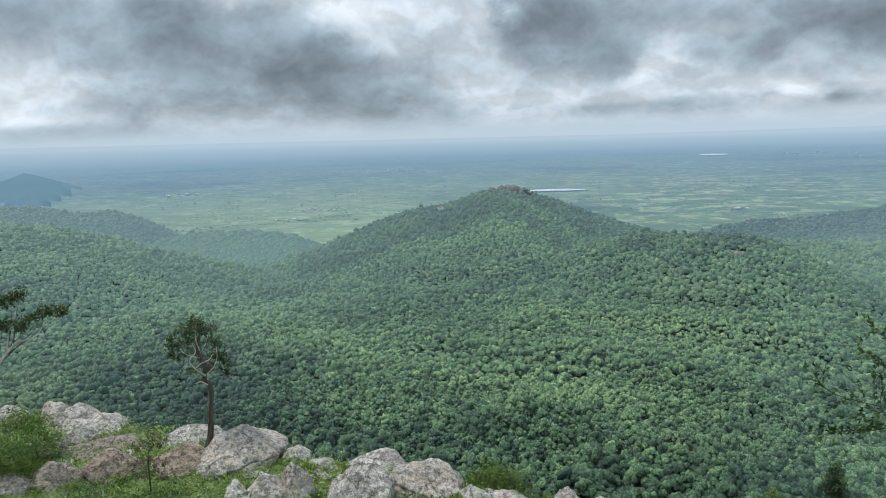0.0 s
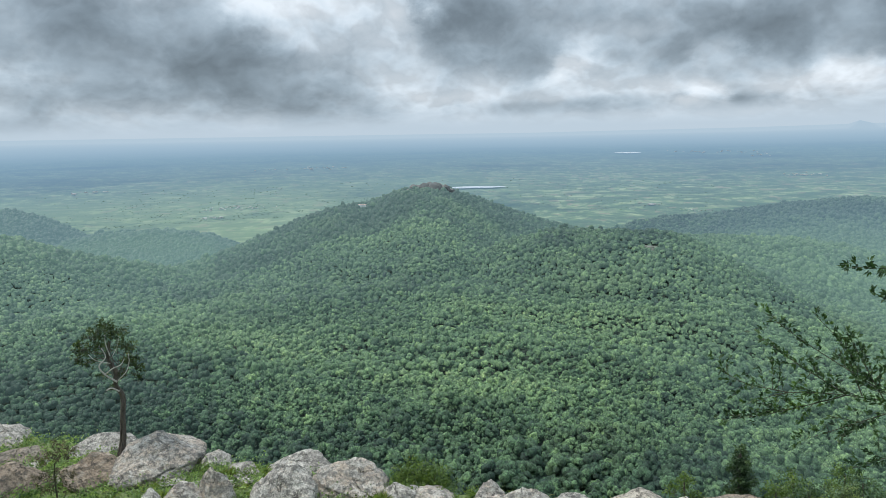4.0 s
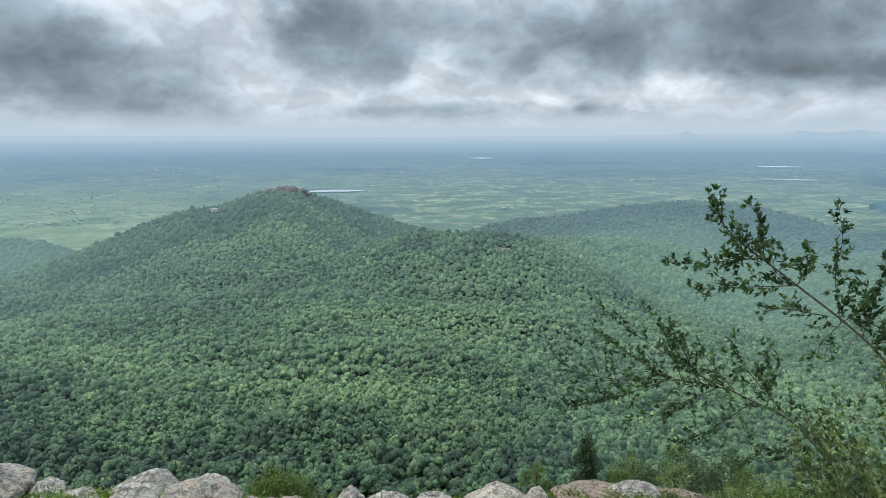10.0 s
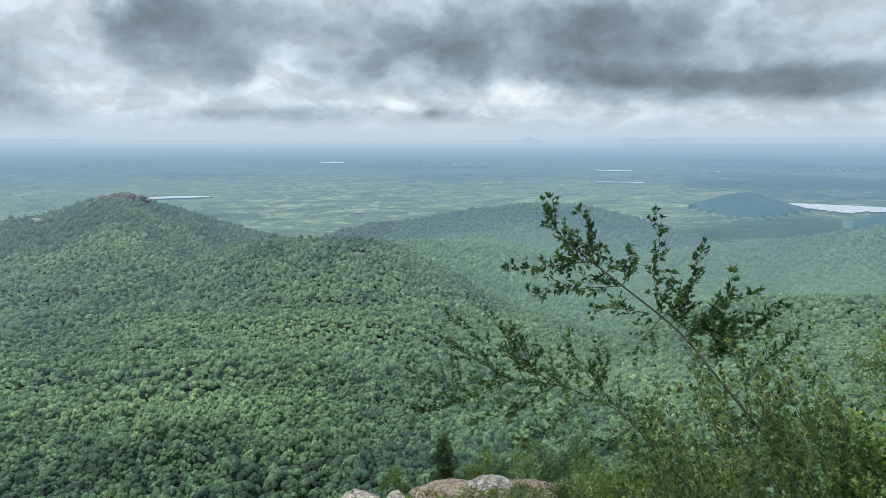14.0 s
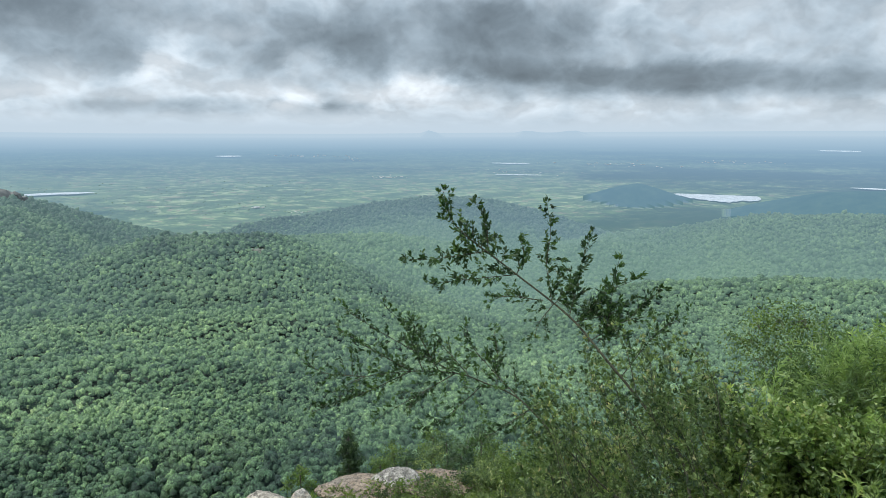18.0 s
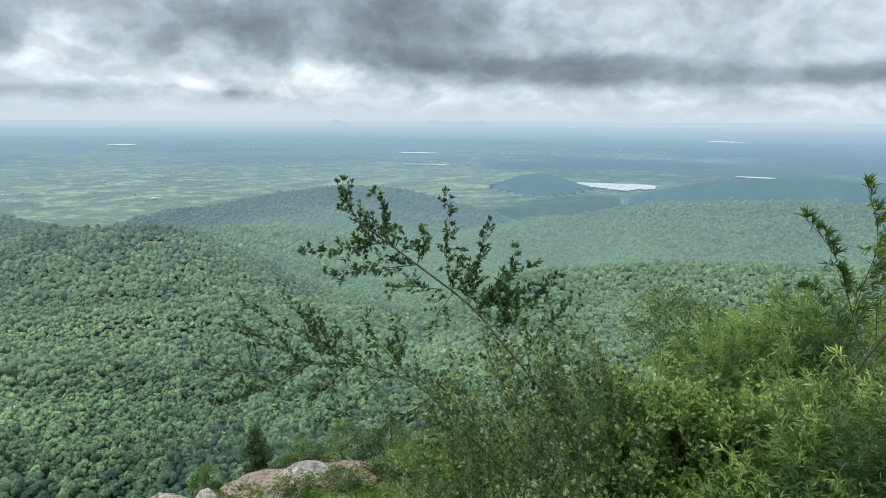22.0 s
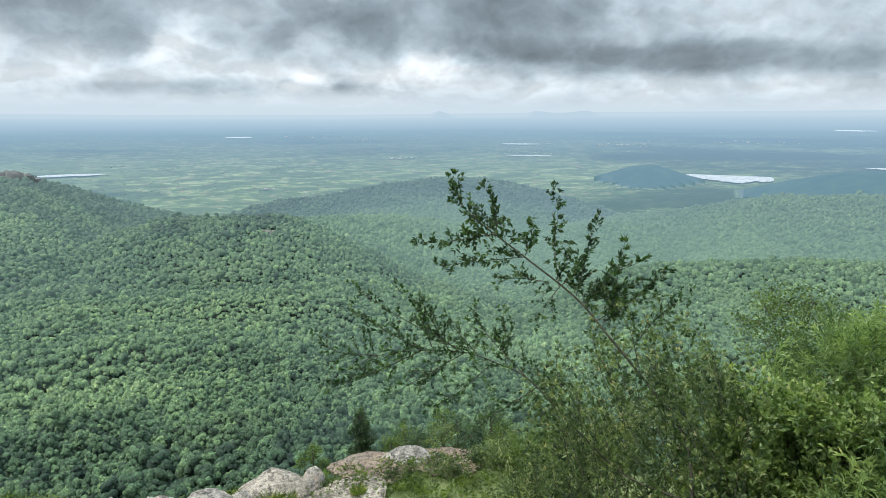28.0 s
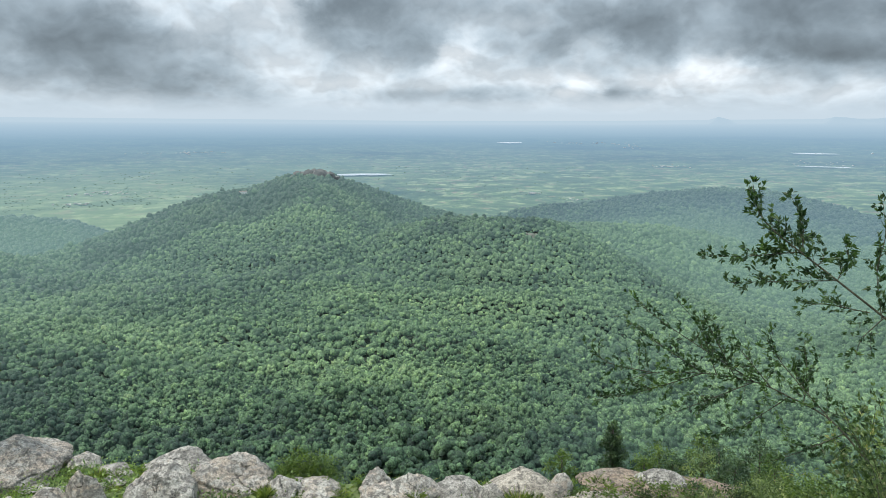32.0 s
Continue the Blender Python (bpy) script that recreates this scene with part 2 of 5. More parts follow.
def mat_far(name, kind):
    """Distance behind the near hills: fields or woods under kilometres of haze, which is painted on as a faint blue
    emission.
    """
    m, nt, bs, obj, pos = material(name)
    uv = nt.nodes.new("ShaderNodeUVMap")
    uv.uv_map = "plan"
    p = uv.outputs[0]
    ln = nt.nodes.new("ShaderNodeVectorMath")
    ln.operation = "LENGTH"
    link(nt, p, ln.inputs[0])
    dist = ln.outputs["Value"]
    woods = ramp(nt, tex_noise(nt, pos, .012, 9, .75), [(.34, (.02, .045, .04)), (.5, (.045, .078, .062)), (.66, (.085, .125, .085))])
    if kind == "plain":
        warp = nt.nodes.new("ShaderNodeVectorMath")
        warp.operation = "ADD"
        wn = nt.nodes.new("ShaderNodeTexNoise")
        wn.inputs["Scale"].default_value = 1.1
        link(nt, p, wn.inputs["Vector"])
        ws = nt.nodes.new("ShaderNodeVectorMath")
        ws.operation = "SCALE"
        ws.inputs["Scale"].default_value = .5
        link(nt, wn.outputs["Color"], ws.inputs[0])
        link(nt, p, warp.inputs[0])
        link(nt, ws.outputs[0], warp.inputs[1])
        cell = tex_voronoi(nt, scaled(nt, warp.outputs[0], (1, .8, 1)), 21.0, "F1", "Color")
        cs = nt.nodes.new("ShaderNodeSeparateXYZ")
        link(nt, cell, cs.inputs[0])
        f1 = ramp(nt, cs.outputs[0], [(0, (.13, .19, .10)), (.25, (.22, .28, .15)), (.45, (.15, .19, .12)), (.62, (.30, .35, .21)), (.78, (.25, .20, .16)), (.88, (.31, .35, .23)), (.95, (.09, .14, .08))], "CONSTANT")
        strips = tex_noise(nt, scaled(nt, warp.outputs[0], (1.5, 2.4, 1)), 2.6, 9, .78)
        f1 = mix(nt, ramp(nt, strips, [(.44, (0, 0, 0)), (.54, (.92, .92, .92))]), f1, (.05, .085, .058))
        f1 = mix(nt, .15, f1, (.21, .29, .16))
        f1 = mix(nt, 1.0, f1, (1.18, 1.18, 1.12), "MULTIPLY")
        sx = nt.nodes.new("ShaderNodeSeparateXYZ")
        link(nt, p, sx.inputs[0])
        west = mnode(nt, "MULTIPLY", mnode(nt, "SUBTRACT", .22, mnode(nt, "DIVIDE", sx.outputs[0], mnode(nt, "MAXIMUM", dist, .1))), 5.0, clamp=True)
        near = mnode(nt, "MULTIPLY", mnode(nt, "SUBTRACT", 7.5, dist), .5, clamp=True)
        f1 = mix(nt, mnode(nt, "MULTIPLY", mnode(nt, "MULTIPLY", west, near), .42), f1, (.25, .32, .17))
        # meadows in the foreground of the plain; woods and painted-in cloud shade towards the lake and far out
        zone = tex_noise(nt, p, .33, 5, .6)
        hedge = tex_noise(nt, p, 7, 7, .78)
        east = mnode(nt, "MULTIPLY", mnode(nt, "SUBTRACT", mnode(nt, "DIVIDE", sx.outputs[0], mnode(nt, "MAXIMUM", dist, .1)), .62), .5, clamp=True)
        cover = mnode(nt, "ADD", mnode(nt, "MULTIPLY_ADD", zone, 1.0, east), mnode(nt, "MULTIPLY", hedge, .5))
        col = mix(nt, ramp(nt, cover, [(.76, (0, 0, 0)), (.9, (.88, .88, .88))]), f1, (.035, .065, .052))
    else:
        col = woods
    # painted haze: the emission's share grows with the kilometres stored in the plan
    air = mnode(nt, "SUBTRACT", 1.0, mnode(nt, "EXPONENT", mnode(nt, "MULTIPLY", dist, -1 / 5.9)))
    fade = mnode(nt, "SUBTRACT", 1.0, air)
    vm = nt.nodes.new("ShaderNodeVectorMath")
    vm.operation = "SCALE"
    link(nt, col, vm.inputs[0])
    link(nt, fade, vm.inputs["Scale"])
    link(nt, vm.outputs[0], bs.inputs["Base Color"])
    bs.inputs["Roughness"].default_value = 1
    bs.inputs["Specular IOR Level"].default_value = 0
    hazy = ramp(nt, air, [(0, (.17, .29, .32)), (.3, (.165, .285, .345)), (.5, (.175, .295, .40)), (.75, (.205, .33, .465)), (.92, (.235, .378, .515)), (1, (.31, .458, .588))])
    # far out the emitted haze turns to the colour of the horizon sky
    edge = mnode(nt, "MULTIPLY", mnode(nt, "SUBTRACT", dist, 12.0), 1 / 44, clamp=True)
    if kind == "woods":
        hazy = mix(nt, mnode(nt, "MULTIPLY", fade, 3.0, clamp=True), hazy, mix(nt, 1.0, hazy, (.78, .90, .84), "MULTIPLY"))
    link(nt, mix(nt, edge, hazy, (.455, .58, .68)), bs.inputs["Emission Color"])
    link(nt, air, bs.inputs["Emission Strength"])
    return m


def mat_rock(name="granite", warm=0.0):
    """Weathered granite: pale crystal grain, dark lichen crusts, chalky white lichen, tan freshly broken faces, fine cracks."""
    m, nt, bs, obj, pos = material(name)
    rnd = nt.nodes.new("ShaderNodeObjectInfo").outputs["Random"]
    n1 = tex_noise(nt, pos, .8, 6, .65)
    n2 = tex_noise(nt, pos, 4.5, 9, .76)
    n3 = tex_noise(nt, pos, 16, 6, .75)
    n4 = tex_noise(nt, scaled(nt, pos, (1, 1, 2.6)), 1.7, 7, .7)
    col = ramp(nt, n1, [(.32, (.25, .237, .212)), (.5, (.41, .39, .352)), (.68, (.56, .54, .49))])
    tan = mnode(nt, "ADD", mnode(nt, "MULTIPLY", rnd, .3), n4)
    col = mix(nt, ramp(nt, tan, [(.70 - warm, (0, 0, 0)), (.82 - warm, (.55, .55, .55))]), col, (.46, .36, .27))
    col = mix(nt, ramp(nt, n2, [(.48, (0, 0, 0)), (.57, (.85, .85, .85))]), col, (.125, .12, .11))
    col = mix(nt, ramp(nt, n2, [(.36, (.8, .8, .8)), (.41, (0, 0, 0))]), col, (.55, .55, .51))
    # joints wander through the rock
    wn = nt.nodes.new("ShaderNodeTexNoise")
    wn.inputs["Scale"].default_value, wn.inputs["Detail"].default_value = .9, 5
    link(nt, pos, wn.inputs["Vector"])
    wander = nt.nodes.new("ShaderNodeVectorMath")
    wander.operation = "MULTIPLY_ADD"
    wander.inputs[1].default_value = (1.5, 1.5, 1.5)
    link(nt, wn.outputs["Color"], wander.inputs[0])
    link(nt, pos, wander.inputs[2])
    crack = tex_voronoi(nt, wander.outputs[0], .5, "DISTANCE_TO_EDGE")
    fis = tex_voronoi(nt, scaled(nt, pos, (1, 1, 2.2)), 1.6, "DISTANCE_TO_EDGE")
    line = mnode(nt, "MULTIPLY", ramp(nt, crack, [(.002, (1, 1, 1)), (.013, (0, 0, 0))]), ramp(nt, n4, [(.42, (.1, .1, .1)), (.58, (1, 1, 1))]))
    hair = ramp(nt, mnode(nt, "ADD", fis, mnode(nt, "MULTIPLY", mnode(nt, "SUBTRACT", n2, .5), .06)), [(.0, (.7, .7, .7)), (.018, (0, 0, 0))])
    col = mix(nt, mnode(nt, "MULTIPLY", line, .75), col, (.06, .056, .05))
    col = mix(nt, mnode(nt, "MULTIPLY", hair, .2), col, (.10, .09, .08))
    col = mix(nt, 1.0, col, ramp(nt, n3, [(.36, (.55, .55, .55)), (.5, (1.05, 1.05, 1.05)), (.64, (1.45, 1.45, 1.42))]), "MULTIPLY")
    if warm:
        col = mix(nt, 1.0, col, (.66, .60, .54) if warm > .1 else (.98, .93, .86), "MULTIPLY")
    link(nt, col, bs.inputs["Base Color"])
    bs.inputs["Roughness"].default_value = .9
    h = mnode(nt, "SUBTRACT", mnode(nt, "ADD", mnode(nt, "MULTIPLY", n2, .9), mnode(nt, "MULTIPLY", n3, .25)), mnode(nt, "MULTIPLY", mnode(nt, "ADD", mnode(nt, "MULTIPLY", line, 2.0), hair), .45))
    link(nt, bump(nt, h, 1.0, .2), bs.inputs["Normal"])
    return m


def mat_leaf(name, dark, light, dry=(.2, .17, .07), dryness=.08):
    m, nt, bs, obj, pos = material(name)
    tint = attr(nt, "tint")
    col = ramp(nt, tint, [(0, dark), (1 - dryness - .02, light), (1 - dryness, light), (1, dry)])
    n = tex_noise(nt, pos, 2.2, 3, .6)
    col = mix(nt, 1.0, col, ramp(nt, n, [(.32, (.5, .56, .55)), (.52, (1, 1, 1)), (.7, (1.35, 1.25, 1.0))]), "MULTIPLY")
    link(nt, col, bs.inputs["Base Color"])
    bs.inputs["Roughness"].default_value = .45
    tr = nt.nodes.new("ShaderNodeBsdfTranslucent")
    link(nt, mix(nt, 1.0, col, (1.3, 1.4, .7), "MULTIPLY"), tr.inputs[0])
    ms = nt.nodes.new("ShaderNodeMixShader")
    ms.inputs[0].default_value = .42
    link(nt, bs.outputs[0], ms.inputs[1])
    link(nt, tr.outputs[0], ms.inputs[2])
    link(nt, ms.outputs[0], nt.nodes["Material Output"].inputs[0])
    return m


def mat_bark(name, a, b):
    m, nt, bs, obj, pos = material(name)
    n = tex_noise(nt, scaled(nt, pos, (7, 7, 1.6)), 2, 7, .72)
    link(nt, ramp(nt, n, [(.3, a), (.7, b)]), bs.inputs["Base Color"])
    bs.inputs["Roughness"].default_value = .9
    link(nt, bump(nt, n, 1.0, .06), bs.inputs["Normal"])
    return m


def mat_plain(name, col, rough=.8, metal=0.0):
    m, nt, bs, obj, pos = material(name)
    n = tex_noise(nt, pos, .05, 4, .6)
    link(nt, mix(nt, 1.0, col, ramp(nt, n, [(.3, (.85, .85, .85)), (.7, (1.1, 1.1, 1.1))]), "MULTIPLY"), bs.inputs["Base Color"])
    bs.inputs["Roughness"].default_value, bs.inputs["Metallic"].default_value = rough, metal
    return m


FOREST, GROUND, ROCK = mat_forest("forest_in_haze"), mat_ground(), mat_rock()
SLAB, LICHEN = mat_rock("weathered_slab", .14), mat_rock("lichened_granite", .06)
OUTCROP = mat_plain("dull_outcrop", (.12, .135, .115))
PEAK = mat_plain("brown_peak_rock", (.135, .142, .140))
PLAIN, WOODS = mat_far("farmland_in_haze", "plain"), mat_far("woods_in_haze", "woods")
LEAF_DARK = mat_leaf("olive_leaf", (.022, .040, .014), (.065, .095, .028), dryness=.05)
LEAF_BUSH = mat_leaf("bush_leaf", (.014, .040, .016), (.085, .155, .05), (.22, .25, .1), .1)
LEAF_BODY = mat_leaf("inner_bush_leaf", (.024, .053, .021), (.172, .243, .092), (.32, .31, .17), .08)
LEAF_PINE = mat_leaf("dark_needle_spray", (.028, .058, .030), (.085, .14, .065), (.14, .17, .08), .05)
LEAF_MID = mat_leaf("green_leaf", (.045, .085, .02), (.15, .22, .05))
LEAF_LIGHT = mat_leaf("fresh_leaf", (.034, .08, .027), (.285, .395, .15), (.44, .45, .22))
LEAF_BROAD = mat_leaf("broad_leaf", (.05, .10, .028), (.27, .365, .125), (.40, .40, .18), .08)
LEAF_RED = mat_leaf("reddish_scrub_leaf", (.045, .04, .026), (.13, .105, .075), (.2, .13, .1), .2)
LEAF_CANE = mat_leaf("bamboo_leaf", (.03, .075, .022), (.19, .29, .075), (.38, .37, .13), .14)
CANE = mat_bark("cane", (.03, .032, .02), (.11, .11, .06))
LEAF_DRY = mat_leaf("dry_scrub_leaf", (.035, .065, .026), (.20, .265, .105), (.38, .35, .19), .14)
GRASS = mat_leaf("grass_blade", (.09, .15, .03), (.24, .31, .08), (.4, .35, .17), .15)
BARK = mat_bark("grey_bark", (.026, .022, .018), (.15, .128, .105))
TWIG = mat_bark("brown_twig", (.028, .029, .018), (.085, .085, .05))
DEADWOOD = mat_bark("bleached_wood", (.24, .225, .20), (.58, .555, .51))
WATER = mat_plain("lake_water", (.62, .66, .68), .25, .9)
WHITEWASH = mat_plain("whitewashed_wall", (.8, .8, .78))
# village whitewash greyed by haze put into its colour
HAMLET = mat_plain("plaster_in_haze", (.44, .46, .47))
ROOF = mat_plain("roof_sheet", (.45, .35, .32))


# ---- mesh helpers ----
def mesh_np(name, verts, faces, mat, smooth=True, tint=None, air=None, lit=None):
    """A mesh from arrays of places and of equal-sided faces."""
    me = bpy.data.meshes.new(name)
    v, f = np.asarray(verts, np.float32), np.asarray(faces, np.int32)
    k = f.shape[1]
    me.vertices.add(len(v))
    me.vertices.foreach_set("co", v.ravel())
    me.loops.add(f.size)
    me.loops.foreach_set("vertex_index", f.ravel())
    me.polygons.add(len(f))
    me.polygons.foreach_set("loop_start", np.arange(0, f.size, k, dtype=np.int32))
    me.polygons.foreach_set("use_smooth", np.full(len(f), smooth))
    me.update(calc_edges=True)
    for key, values in (("tint", tint), ("air", air), ("lit", lit)):
        if values is not None:
            a = me.attributes.new(key, "FLOAT", "POINT")
            a.data.foreach_set("value", np.asarray(values, np.float32))
    me.materials.append(mat)
    return me


def part(name, me, parent, label=""):
    ob = new(name, me)
    ob.parent = parent
    if label:
        ob["label"] = label
    return ob


def ico(level):
    bm = bmesh.new()
    bmesh.ops.create_icosphere(bm, subdivisions=level, radius=1)
    v = np.array([x.co[:] for x in bm.verts])
    f = np.array([[x.index for x in q.verts] for q in bm.faces])
    bm.free()
    return v, f


ICO1, ICO2, ICO3, ICO4, ICO5 = ico(1), ico(2), ico(3), ico(4), ico(5)


class Foliage:
    """Gathers leaves, one small folded blade each, for one mesh; the first few stay leaves of their own."""

    def __init__(self, single=0):
        self.v, self.f, self.t, self.n = [], [], [], 0
        self.single, self.own = single, []

    def leaves(self, base, way, length, width, tint, droop=.15):
        """base, way: arrays (n, 3); each leaf starts at base and points along way."""
        n = len(base)
        way = way / (np.linalg.norm(way, axis=1, keepdims=True) + 1e-9)
        side = np.cross(way, RNG.normal(size=(n, 3)))
        side /= np.linalg.norm(side, axis=1, keepdims=True) + 1e-9
        up = np.cross(side, way)
        L, W = np.reshape(length, (-1, 1)), np.reshape(width, (-1, 1))
        if self.single and RNG.random() < .35:
            self.single -= 1
            self.own.append((base[0], side[0] * W[0], way[0] * L[0], up[0] * W[0], float(tint[0])))
            base, way, side, up, L, W, tint = base[1:], way[1:], side[1:], up[1:], L[1:], W[1:], tint[1:]
            n -= 1
        a, d = base, base + way * L - np.array([0, 0, droop]) * L
        mid = base + way * L * .45
        b, c = mid + side * W * .5 + up * W * .18, mid - side * W * .5 + up * W * .18
        self.v.append(np.stack([a, b, d, c], 1).reshape(-1, 3))
        k = self.n + np.arange(n)[:, None] * 4
        self.f.append(np.concatenate([k + [0, 1, 2], k + [0, 2, 3]]))
        self.t.append(np.repeat(tint, 4))
        self.n += 4 * n

    def mesh(self, name, mat):
        return mesh_np(name, np.concatenate(self.v), np.concatenate(self.f), mat, False, np.concatenate(self.t))

    def hang(self, root, mat):
        """The single leaves, as objects that share three meshes of a pointed, veined blade."""
        if not self.own:
            return
        v = np.array([[0, 0, 0], [.34, .2, .12], [.5, .45, .16], [.3, .75, .1], [0, 1, -.1], [-.3, .75, .1], [-.5, .45, .16], [-.34, .2, .12], [0, .45, 0]])
        f = np.array([[8, i, i % 7 + 1] if i < 7 else [8, 7, 0] for i in range(1, 8)] + [[8, 0, 1]])
        shapes = [mesh_np("leaf", v, f, mat, False, np.full(len(v), t)) for t in (.1, .4, .7)]
        for base, side, way, up, tint in self.own:
            ob = new("leaf", shapes[min(2, int(tint * 3))])
            ob.parent = root
            m = Matrix.Identity(4)
            for i, c in enumerate((side, way, up, base - np.array(root.location))):
                m.col[i][:3] = c
            ob.matrix_basis = m


def tubes(name, lines, mat, sides=6):
    """One mesh of tapering tubes; each line is (places, radius at the start, radius at the end)."""
    V, F, n = [], [], 0
    for pts, r0, r1 in lines:
        pts = np.asarray(pts, float)
        m = len(pts)
        tan = np.gradient(pts, axis=0)
        tan /= np.linalg.norm(tan, axis=1, keepdims=True) + 1e-9
        ref = np.array([.3, .9, .2]) if abs(tan[:, 2]).mean() > .7 else np.array([0, 0, 1.0])
        u = np.cross(tan, ref)
        u /= np.linalg.norm(u, axis=1, keepdims=True) + 1e-9
        w = np.cross(tan, u)
        rad = np.linspace(r0, r1, m)[:, None, None]
        ang = np.linspace(0, 2 * np.pi, sides, endpoint=False)[None, :, None]
        ring = pts[:, None] + rad * (np.cos(ang) * u[:, None] + np.sin(ang) * w[:, None])
        V.append(ring.reshape(-1, 3))
        i, j = np.meshgrid(np.arange(m - 1), np.arange(sides), indexing="ij")
        j2 = (j + 1) % sides
        q = np.stack([i * sides + j, i * sides + j2, (i + 1) * sides + j2, (i + 1) * sides + j], -1).reshape(-1, 4)
        F.append(q + n)
        n += m * sides
    return mesh_np(name, np.concatenate(V), np.concatenate(F), mat)


def bend(pts, n, wobble=0.0):
    """A smooth line through pts with n steps between them (Catmull-Rom), with a slight wobble."""
    p = np.asarray(pts, float)
    p = np.vstack([2 * p[0] - p[1], p, 2 * p[-1] - p[-2]])
    out = []
    for i in range(1, len(p) - 2):
        t = np.linspace(0, 1, n, endpoint=i == len(p) - 3)[:, None]
        a, b, c, d = p[i - 1:i + 3]
        out.append(.5 * (2 * b + (c - a) * t + (2 * a - 5 * b + 4 * c - d) * t ** 2 + (3 * b - a - 3 * c + d) * t ** 3))
    out = np.vstack(out)
    if wobble:
        out[1:-1] += RNG.normal(size=(len(out) - 2, 3)) * wobble
    return out


RNG = np.random.default_rng(7)

# ---- the lie of the land ----
# crest lines: headings, elevations seen from the hilltop, distance at both ends, slope in front and behind
RIDGES = {
    "main": ([-24, -17, -12.5, -8.3, -5.9, -3.8, -1.7, .2, 2.9, 6.1, 10.6, 12.3, 16, 20],
             [-11.6, -10.0, -8.5, -6.9, -6.2, -6.2, -5.4, -4.85, -4.95, -6.2, -7.8, -8.2, -9, -10.5], 1550, 2050, .085, .35),
    "shoulder": ([6, 9, 12.3, 14.1, 18.6, 20.8, 22.7, 25.9, 29.6, 33.5, 38], [-10.2, -9.2, -8.6, -8.7, -8.75, -8.85, -9.5, -11.1, -13.2, -15.7, -19], 1230, 1060, .13, .42),
    "second": ([18, 22, 25.6, 28.8, 32.6, 37.3, 42], [-9.4, -9, -8.9, -9, -9.2, -10.4, -11.8], 1650, 1750, .12, .3),
    "near_right": ([40, 44, 48, 51.3, 53.4, 59.7, 69.3, 86], [-18, -15.2, -13.3, -12.5, -12.2, -11.5, -10.7, -10.3], 960, 1020, .12, .45),
    "near_left": ([-42, -36.5, -33.1, -29.5, -25.7, -21.6, -17], [-5.2, -5.6, -6.1, -7.2, -8.8, -9.9, -11.2], 1500, 1500, .12, .3),
    "far_left": ([-27, -24.4, -20.1, -16.2, -14.4, -11], [-8, -7.4, -7.3, -8, -8.8, -10], 2300, 2300, .15, .3),
    "left_range": ([-44, -36.4, -34.4, -32, -29.3, -27.1, -25.6, -23], [-4.6, -4.3, -4.4, -5.1, -5.1, -5.9, -6.9, -8.2], 2750, 2750, .2, .3),
    "blue_hill": ([18, 20, 24.3, 28, 33.5, 37.2, 41.9, 46.5], [-8, -7.5, -7.1, -6.4, -5.7, -5.8, -6.7, -8], 2600, 2600, .17, .3),
    "lake_hill": ([45, 46.5, 48.4, 50.2, 52, 53.6, 55], [-5.6, -5.0, -4.4, -4.05, -4.6, -5.1, -5.6], 3660, 3660, .7, .5),
    "lit_range": ([38, 43, 48, 51.9, 55.3, 58.6, 63.2, 68.9, 90], [-11.5, -9.6, -8.6, -8, -7.3, -6.5, -6.3, -5.8, -5.5], 2100, 2200, .16, .3),
    "foothill": ([41, 44.5, 48, 51, 55, 59], [-10.6, -9.6, -9.0, -9.2, -10.1, -11.2], 1900, 1900, .2, .35),
    "dark_range": ([53, 55, 56.5, 58.9, 63, 68.7, 90], [-8.0, -6.8, -6, -5.3, -4.3, -3.9, -3.7], 3500, 3500, .3, .3),
    "horizon_hills": ([30, 32.5, 33.3, 34.5, 37, 40, 41, 43, 45, 46.5, 49], [-.9, -.55, -.02, -.5, -.8, -.5, -.03, -.25, .0, -.45, -.9], 4850, 4850, 1.5, 1.0),
    "lone_cone": ([-39, -36.8, -34.6, -32.4, -30.5], [-3.4, -2.5, -1.7, -2.5, -3.4], 4250, 4250, .5, .4),
}
BASE_R = [0, 1.3, 3, 8, 22, 27, 45, 120, 300, 500, 800, 1200, 2000, 2700, 3000]
BASE_Z = [-1.6, -1.65, -2.7, -6.3, -14.2, -14, -34, -95, -152, -190, -212, -262, -410, -430, -441]
PLAIN_R = [2700, 3000, 3400, 3800, 4200, 4600, 4880]
PLAIN_EL = [-9.05, -8.35, -6.4, -4.7, -3.05, -1.4, -.08]
EDGE_AZ = [-60, -36, -22, -12, 0, 15, 25, 33, 42, 60, 90]
EDGE_R = [46, 41, 32, 28, 25.2, 24.5, 25.5, 26.5, 26.5, 27, 27]


def smax(a, b, k):
    h = np.clip(.5 + .5 * (a - b) / k, 0, 1)
    return b + (a - b) * h + k * h * (1 - h)


def lumpy(x, y, s, seed=0.0):
    """A cheap smooth noise from crossed waves, about -1 to 1."""
    return (np.sin(x / s + 1.3 * np.sin(y / s * .7 + seed)) + np.sin(y / s * 1.1 + 1.7 * np.sin(x / s * .6 + 2 + seed)) + .6 * np.sin((x + y) / s * 1.9 + seed)) / 2.6


# the horizon's dip under eye level, by heading
DIP_AZ, DIP = [-60, -36, -25, -12, 10, 26, 46, 64, 80], [.1, .1, -.02, -.17, -.38, -.34, -.06, .16, .32]


def plain_el(r, az=20.0):
    el = np.interp(r, PLAIN_R, PLAIN_EL)
    return el + np.interp(az, DIP_AZ, DIP) * np.clip(1 + el / 3, 0, 1)


